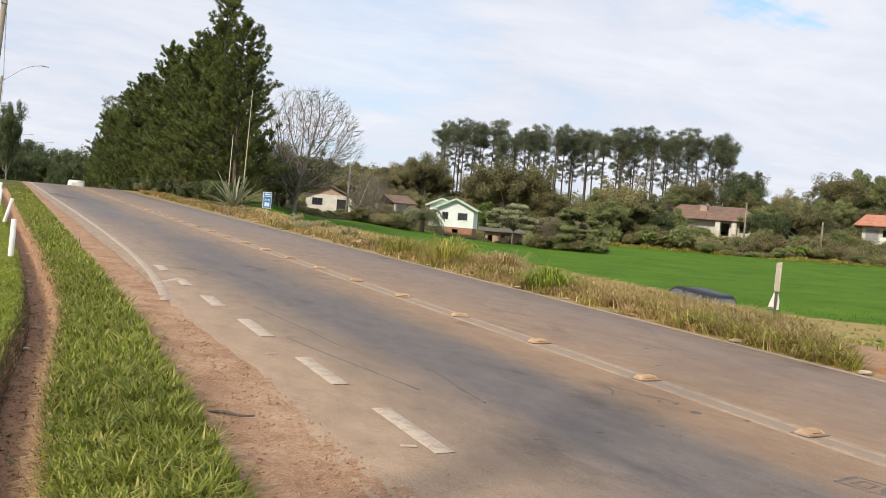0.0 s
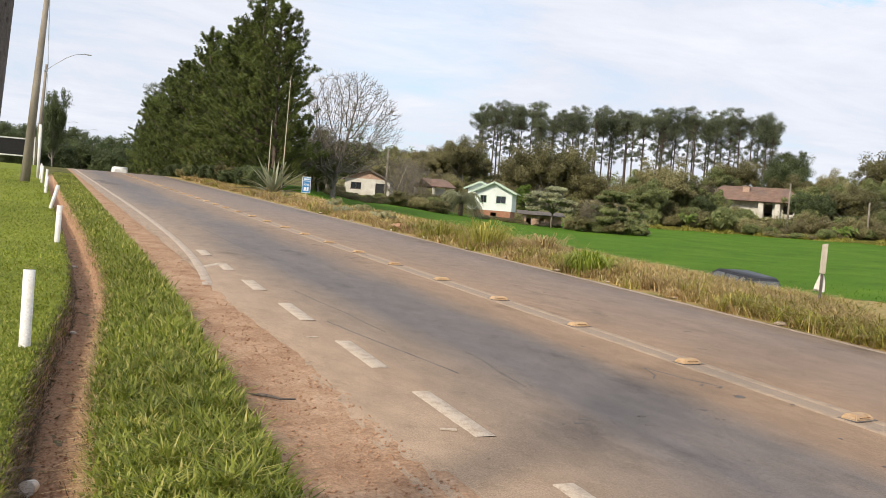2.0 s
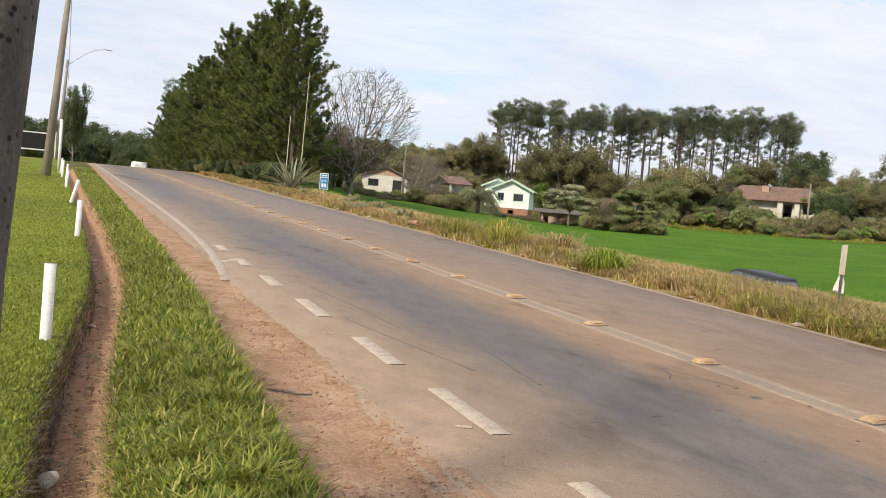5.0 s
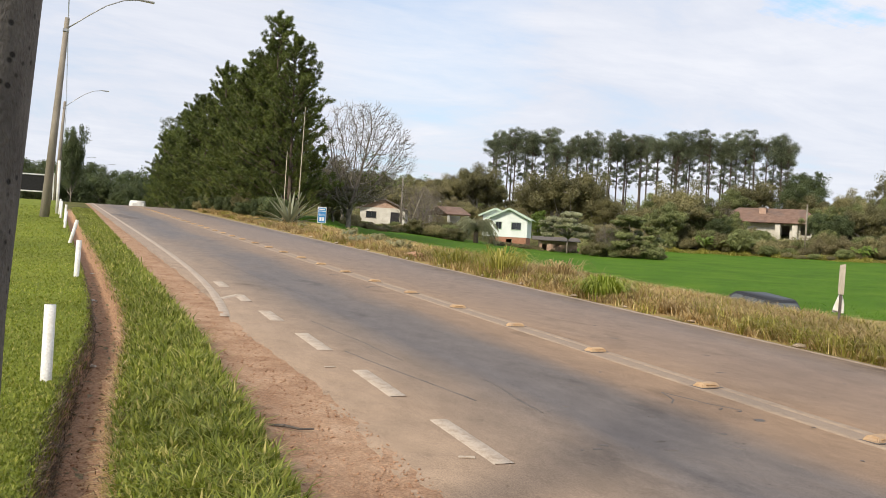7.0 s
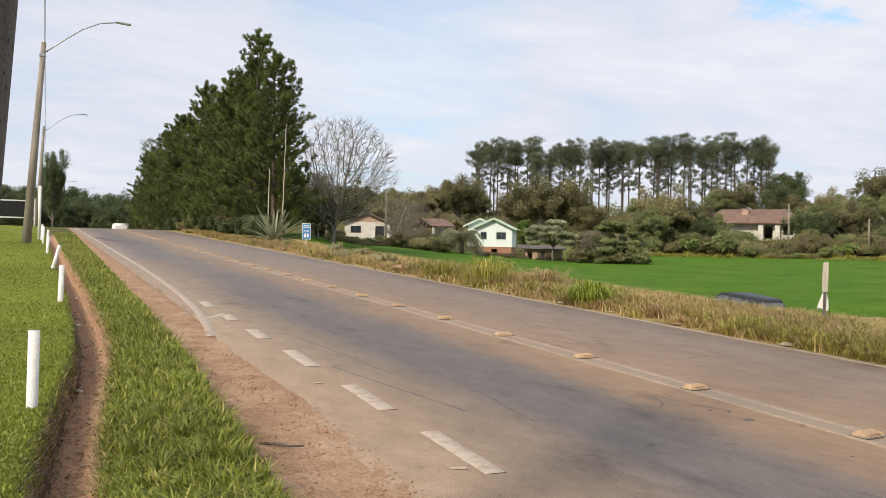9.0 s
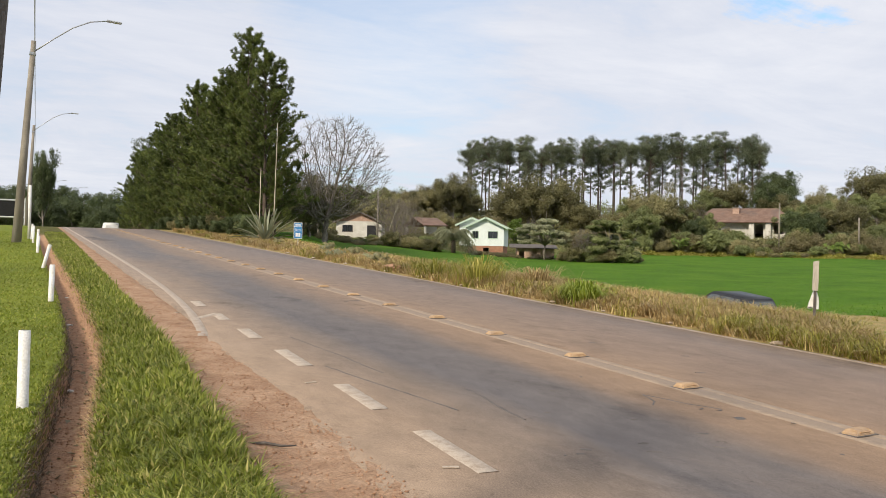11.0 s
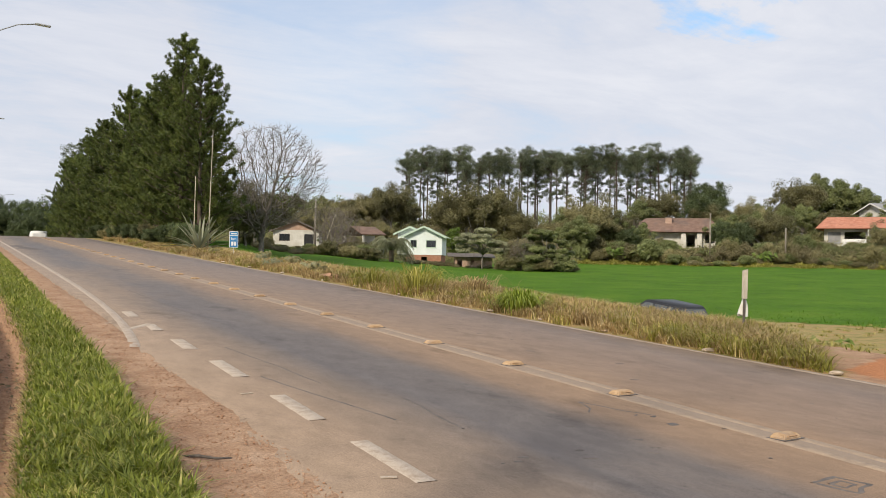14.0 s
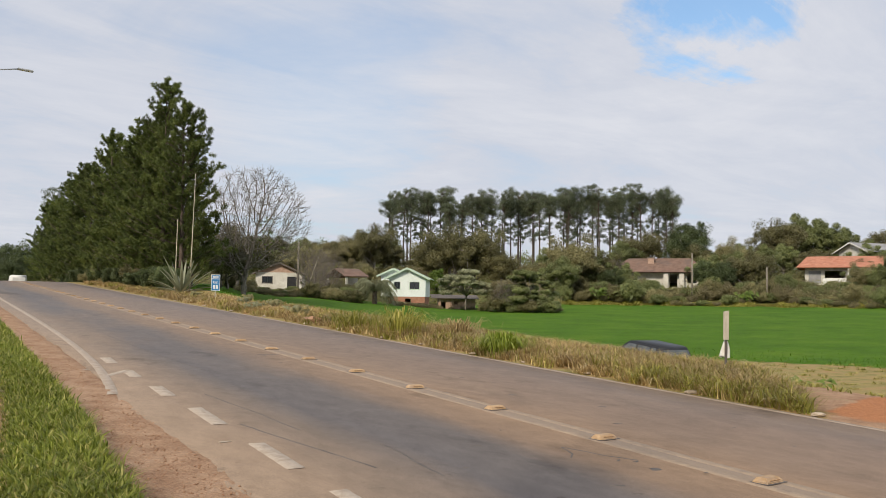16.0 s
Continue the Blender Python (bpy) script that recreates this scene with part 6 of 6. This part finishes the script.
h = house_at(44.1, 160, "long house with an old brown hipped roof", -4, -0.1)
hip_roof(h, -8.6, 8.6, -0.9, 9.0, 2.75, 2.6, M_brownroof, 3.2)
part("wall", wall_with_holes(-7.8, 7.8, -0.8, 2.74, 0.6, 0.8, [(2.0, 3.3, 0.2, 2.4), (5.0, 6.6, 0.9, 2.4), (-5.0, -3.6, 1.0, 2.2)]), M_cream, h)
part("wall", boxes((-7.8, 8.0, -0.8, 7.8, 8.2, 2.74)), M_cream, h)
for x in (-7.8, 7.6):
    part("wall", boxes((x, 0.81, -0.8, x + 0.2, 7.99, 2.74)), M_cream, h)
part("floor", boxes((-7.6, 0.81, -0.8, 7.6, 7.99, 0.15)), M_dark, h)
for x in (1.5, 4.2, 7.3):
    part("column", boxes((x - 0.5, -0.55, -0.8, x + 0.35, -0.3, 2.68), bevel=0.02), M_cream, h, "white porch pier")
part("chimney", boxes((-1.9, 2.0, 3.4, -0.8, 3.0, 5.4), bevel=0.03), M_palebrick, h, "stubby brown brick chimney")
part("chimney_cap", boxes((-2.02, 1.88, 5.404, -0.68, 3.12, 5.54), bevel=0.02), M_concrete, h)
window(h, -4.3, 1.0, 1.4, 1.2, 0.68, M_oldwood)

h = house_at(54.75, 165, "white house with a bright orange tiled roof and balcony", -2, -0.5)
part("roof", slab([(-7.0, -1.4, 3.5), (6.5, -1.4, 3.5), (6.5, 4.0, 5.6), (-5.6, 4.0, 5.6)], 0.14), M_tile, h)
part("roof", slab([(6.5, 9.0, 3.5), (-7.0, 9.0, 3.5), (-5.6, 4.0, 5.6), (6.5, 4.0, 5.6)], 0.14), M_tile, h)
part("roof", slab([(-7.0, -1.4, 3.5), (-7.0, 9.0, 3.5), (-5.6, 4.0, 5.6)], 0.14), M_tile, h)
part("wall", wall_with_holes(-5.8, 6.2, -1.0, 3.48, 0.2, 0.4, [(-2.6, 0.6, 0.9, 3.0), (2.4, 3.6, 0.9, 2.2)]), M_cream, h)
for x in (-5.8, 6.0):
    part("wall", boxes((x, 0.41, -1.0, x + 0.2, 8.2, 3.48)), M_cream, h)
part("wall", boxes((-5.6, 8.0, -1.0, 6.0, 8.2, 3.48)), M_cream, h)
part("floor", boxes((-5.6, 0.41, -1.0, 6.0, 7.99, 0.2)), M_dark, h)
part("balcony", boxes((-2.9, -1.2, 0.5, 1.2, 0.18, 0.75), (-2.9, -1.2, 0.75, 1.2, -1.05, 1.75), bevel=0.02), M_white, h, "white balcony parapet")
part("post", boxes((1.05, -1.2, 1.76, 1.2, -1.05, 3.45)), M_white, h)
window(h, 3.0, 0.9, 1.2, 1.3, 0.28, M_oldwood)
part("shutter", boxes((-5.2, 0.14, 0.9, -3.2, 0.19, 3.0), bevel=0.01), M_greyroof, h, "grey rolling shutter")

h = house_at(55.4, 180, "upper house with a grey gabled roof", -46, -0.2)
gable_block(h, -3.5, 3.5, 0, 10, -1.0, 6.1, 1.5, M_cream, M_cream, M_greyroof, [(-1.0, 3.4, 1.6, 1.1)], M_oldwood, 0.9, M_white)

# slender concrete service poles among the houses
for b, d, hgt in ((21.0, 112, 6.6), (46.2, 143, 7.2), (50.6, 143, 5.0)):
    x, y, z = spot(b, d)
    ob = part("service_pole", tubes("service_pole", [([(0, 0, -0.4), (0, 0, hgt)], [0.15, 0.11])], 10), M_concrete)
    ob.location = (x, y, z)
    tagged(ob, "slender pale concrete service pole near the houses", "utility pole", "service poles among the houses")

x, y, z = spot(21.45, 105)
ob = part("leaning_pole", tubes("leaning_pole", [([(0, 0, -0.3), (0.75, 0, 2.3), (1.55, 0, 4.7)], [0.07, 0.06, 0.045])], 8), M_stalk)
ob.matrix_basis = pose(x, y, z, 0, 0, -21)
tagged(ob, "thin pale pole leaning over the scrub", "pole")

# ---- vehicles ----
M_carpaint = surface("black_car_paint", (0.010, 0.011, 0.013), (0.018, 0.019, 0.023), 1.5, 30, 0.45, 0.0, 0.02, 0.002, stain=(0.06, 0.05, 0.042))
# opaque panes coloured paler, standing in for daylight seen through the cabin
M_carglass = surface("see_through_light_glass", (0.07, 0.08, 0.085), (0.11, 0.125, 0.13), 1.0, 4.0, 0.10, bump=0.0)
M_tyre = surface("tyre_rubber", (0.02, 0.02, 0.02), (0.045, 0.042, 0.04), 10, 60, 0.9, bump=0.3)
M_rim = surface("grey_rim", (0.18, 0.18, 0.18), (0.32, 0.31, 0.30), 10, 60, 0.5, 0.5, 0.1)
M_trim = surface("black_plastic", (0.02, 0.02, 0.02), (0.04, 0.04, 0.04), 10, 60, 0.7)
M_red = surface("red_lens", (0.22, 0.015, 0.015), (0.30, 0.03, 0.03), 10, 60, 0.25)


def profile_body(profile, w_low, w_high, z_split, bevel=0.05):
    """A body pressed from a side outline (x along, z up), narrower above a line."""
    bm = bmesh.new()
    rings = []
    for s in (-1, 1):
        rings.append([bm.verts.new((x, s * (w_low if z <= z_split else w_low + (w_high - w_low) * (z - z_split) / (profile_top(profile) - z_split)), z)) for x, z in profile])
    n = len(profile)
    bm.faces.new(rings[0])
    bm.faces.new(rings[1][::-1])
    for i in range(n):
        bm.faces.new((rings[0][i], rings[0][(i + 1) % n], rings[1][(i + 1) % n], rings[1][i]))
    bmesh.ops.recalc_face_normals(bm, faces=bm.faces)
    bmesh.ops.bevel(bm, geom=list(bm.edges), offset=bevel, segments=3, affect="EDGES")
    for f in bm.faces:
        f.smooth = True
    return bm


def profile_top(profile):
    return max(z for _, z in profile)


def wheel(root, x, y, r, w):
    bm = bmesh.new()
    turn = Matrix.Translation((x, y, r)) @ Matrix.Rotation(radians(90), 4, "X")
    bmesh.ops.create_cone(bm, cap_ends=True, segments=28, radius1=r, radius2=r, depth=w, matrix=turn)
    bmesh.ops.bevel(bm, geom=[e for e in bm.edges if len(e.link_faces) == 2 and any(len(f.verts) > 5 for f in e.link_faces)], offset=0.03, segments=2, affect="EDGES")
    wh = part("wheel", bm, M_tyre, root, "black rubber tyre")
    bm = bmesh.new()
    s = 1 if y > 0 else -1
    bmesh.ops.create_cone(bm, cap_ends=True, segments=20, radius1=r * 0.62, radius2=r * 0.5, depth=0.03, matrix=Matrix.Translation((x, y + s * (w / 2 + 0.004), r)) @ Matrix.Rotation(radians(-90 * s), 4, "X"))
    part("rim", bm, M_rim, wh)


def hatchback(x, y, heading):
    root = thing("car", pose(x, y, gz(x, y), 0, -5, 90 - heading), "black boxy hatchback on the dirt side road", "car")
    low = [(-1.78, 0.30), (-1.84, 0.55), (-1.80, 0.92), (1.80 - 0.95, 0.94), (1.62, 0.84), (1.82, 0.70), (1.84, 0.42), (1.76, 0.24), (-1.70, 0.24)]
    part("body", profile_body(low, 0.78, 0.75, 0.6, 0.04), M_carpaint, root)
    top = [(-1.78, 0.90), (-1.52, 1.36), (-1.40, 1.42), (0.10, 1.43), (0.22, 1.40), (0.92, 0.92)]
    cabin = part("cabin", profile_body(top, 0.745, 0.60, 0.9, 0.035), M_carpaint, root)
    for s in (-1, 1):
        def side(pts):
            bm = bmesh.new()
            k = (0.745 - 0.60) / (1.43 - 0.9)
            lo = [bm.verts.new((px_, s * (0.745 - k * (pz - 0.9) + 0.004), pz)) for px_, pz in pts]
            hi = [bm.verts.new((px_, s * (0.745 - k * (pz - 0.9) - 0.012), pz)) for px_, pz in pts]
            bm.faces.new(lo)
            bm.faces.new(hi)
            for i in range(len(pts)):
                j = (i + 1) % len(pts)
                bm.faces.new((lo[i], lo[j], hi[j], hi[i]))
            bmesh.ops.recalc_face_normals(bm, faces=bm.faces)
            return bm
        part("side_window", side([(0.72, 0.98), (0.14, 1.34), (-0.28, 1.34), (-0.28, 0.98)]), M_carglass, cabin)
        part("side_window", side([(-0.36, 0.98), (-0.36, 1.34), (-1.02, 1.34), (-1.02, 0.98)]), M_carglass, cabin)
        part("side_window", side([(-1.10, 0.98), (-1.10, 1.34), (-1.32, 1.34), (-1.44, 0.98)]), M_carglass, cabin)
        part("mirror", boxes((0.62, s * 0.77 - 0.07, 0.93, 0.74, s * 0.77 + 0.07, 1.05), bevel=0.02), M_trim, root)
        part("side_strip", boxes((-1.2, s * 0.785 - 0.012, 0.50, 1.2, s * 0.785 + 0.012, 0.58), bevel=0.004), M_trim, root)
        part("door_handle", boxes((-0.22, s * 0.79 - 0.014, 0.80, -0.06, s * 0.79 + 0.014, 0.84), bevel=0.004), M_trim, root)
        part("tail_lamp", boxes((-1.865, s * 0.64 - 0.11, 0.56, -1.80, s * 0.64 + 0.11, 0.74), bevel=0.012), M_red, root, "red tail lamp")
    rear = part("rear_window", boxes((-0.012, -0.55, -0.19, 0.012, 0.55, 0.19), bevel=0.006), M_carglass, cabin)
    rear.matrix_basis = pose(-1.688, 0, 1.14, 0, 29.5, 0)
    part("plate", boxes((-1.85, -0.20, 0.60, -1.825, 0.20, 0.73), bevel=0.004), M_white, root, "white plate with grey bars")
    part("bumper", boxes((-1.93, -0.76, 0.28, -1.72, 0.76, 0.48), bevel=0.04), M_trim, root)
    part("bumper", boxes((1.72, -0.76, 0.26, 1.92, 0.76, 0.46), bevel=0.04), M_trim, root)
    for wx_ in (-1.18, 1.18):
        for s in (-1, 1):
            wheel(root, wx_, s * 0.73, 0.27, 0.17)
    return root


hatchback(22.5, 23.9, 4)


def box_van(x, y, heading):
    root = thing("van", pose(x, y, road_top(x, y), 0, 0, 90 - heading), "white delivery van seen from behind", "van")
    part("body", profile_body([(-2.3, 0.35), (-2.33, 1.9), (-2.2, 2.05), (0.9, 2.05), (1.6, 1.35), (2.25, 1.15), (2.35, 0.40)], 0.88, 0.80, 1.0, 0.06), M_white, root)
    part("bumper", boxes((-2.42, -0.85, 0.30, -2.28, 0.85, 0.50), bevel=0.03), M_trim, root)
    for s in (-1, 1):
        part("rear_window", boxes((-2.345, s * 0.40 - 0.26, 1.35, -2.318, s * 0.40 + 0.26, 1.75), bevel=0.008), M_white, root)
        part("tail_lamp", boxes((-2.36, s * 0.80 - 0.06, 0.75, -2.30, s * 0.80 + 0.06, 1.05), bevel=0.008), M_red, root, "red tail lamp")
        part("mirror", boxes((1.25, s * 0.98 - 0.10, 1.2, 1.35, s * 0.98 + 0.10, 1.5), bevel=0.02), M_trim, root)
        for wx_ in (-1.4, 1.45):
            wheel(root, wx_, s * 0.80, 0.32, 0.2)
    part("plate", boxes((-2.45, -0.2, 0.55, -2.425, 0.2, 0.68), bevel=0.003), M_greyroof, root)


box_van(9.2, 116, 0)

# reddish clay lump at the verge's edge, far woods on the skyline
bm = bmesh.new()
bmesh.ops.create_icosphere(bm, subdivisions=3, radius=1)
for v in bm.verts:
    v.co = Vector((v.co.x * 0.22, v.co.y * 0.5, v.co.z * 0.16)) * (1 + 0.35 * noise.noise(v.co * 2.2))
ob = part("clay_lump", bm, M_dirt)
ob.matrix_basis = pose(10.35, 25.6, gz(10.35, 25.6) + 0.05, 0, 0, 10)
tagged(ob, "lump of red clay at the verge's edge", "clay")
# low scrub under the trees on the slope
ru = np.random.default_rng(56)
for mat, name, label, count in ((M_leafolive, "scrub", "tangled olive scrub under the trees", 900), (M_leafmid, "scrub", "tangled green scrub under the trees", 800), (M_leafbrown, "scrub", "dry brown scrub under the trees", 500)):
    cents, rad = [], []
    while len(cents) < count:
        b, d = 14 + 46 * ru.random(), 116 + 75 * ru.random() ** 0.9
        if b > 37.8 and d < 141:
            continue
        if any(abs(b - hb) < hw and hd - 7 < d < hd + 11 for hb, hd, hw in ((28.05, 115, 2.6), (19.75, 125, 2.2), (24.35, 118, 1.6), (44.1, 160, 3.6), (54.75, 165, 3.0), (56.3, 180, 2.6))):
            continue
        a = math.radians(b)
        x, y = d * math.sin(a), d * math.cos(a)
        cents.append((x, y, gz(x, y) + 0.3 + 1.1 * ru.random()))
        rad.append(0.7 + 0.8 * ru.random())
    tagged(part(name, leafy(name, cents, 62, np.array(rad), 0.12, ru), mat), label, "scrub", kind="stuff")
rw = np.random.default_rng(55)
cents, rad = [], []
for k in range(900):
    b = -12 + 84 * rw.random()
    d = 300 + 60 * rw.random()
    a = math.radians(b)
    x, y = d * math.sin(a), d * math.cos(a)
    base = gz(x, y)
    top = 6 + 4 * noise.noise((b * 0.35, 1.0, 0)) + (5 if 19 < b < 27 else 0)
    cents.append((x, y, base + top * rw.random() ** 0.6))
    rad.append(2.2 + 1.6 * rw.random())
tagged(part("far_woods", leafy("far_woods", cents, 110, np.array(rad), 0.42, rw), M_leafmid), "distant dark green woods on the skyline", "woods", kind="stuff")
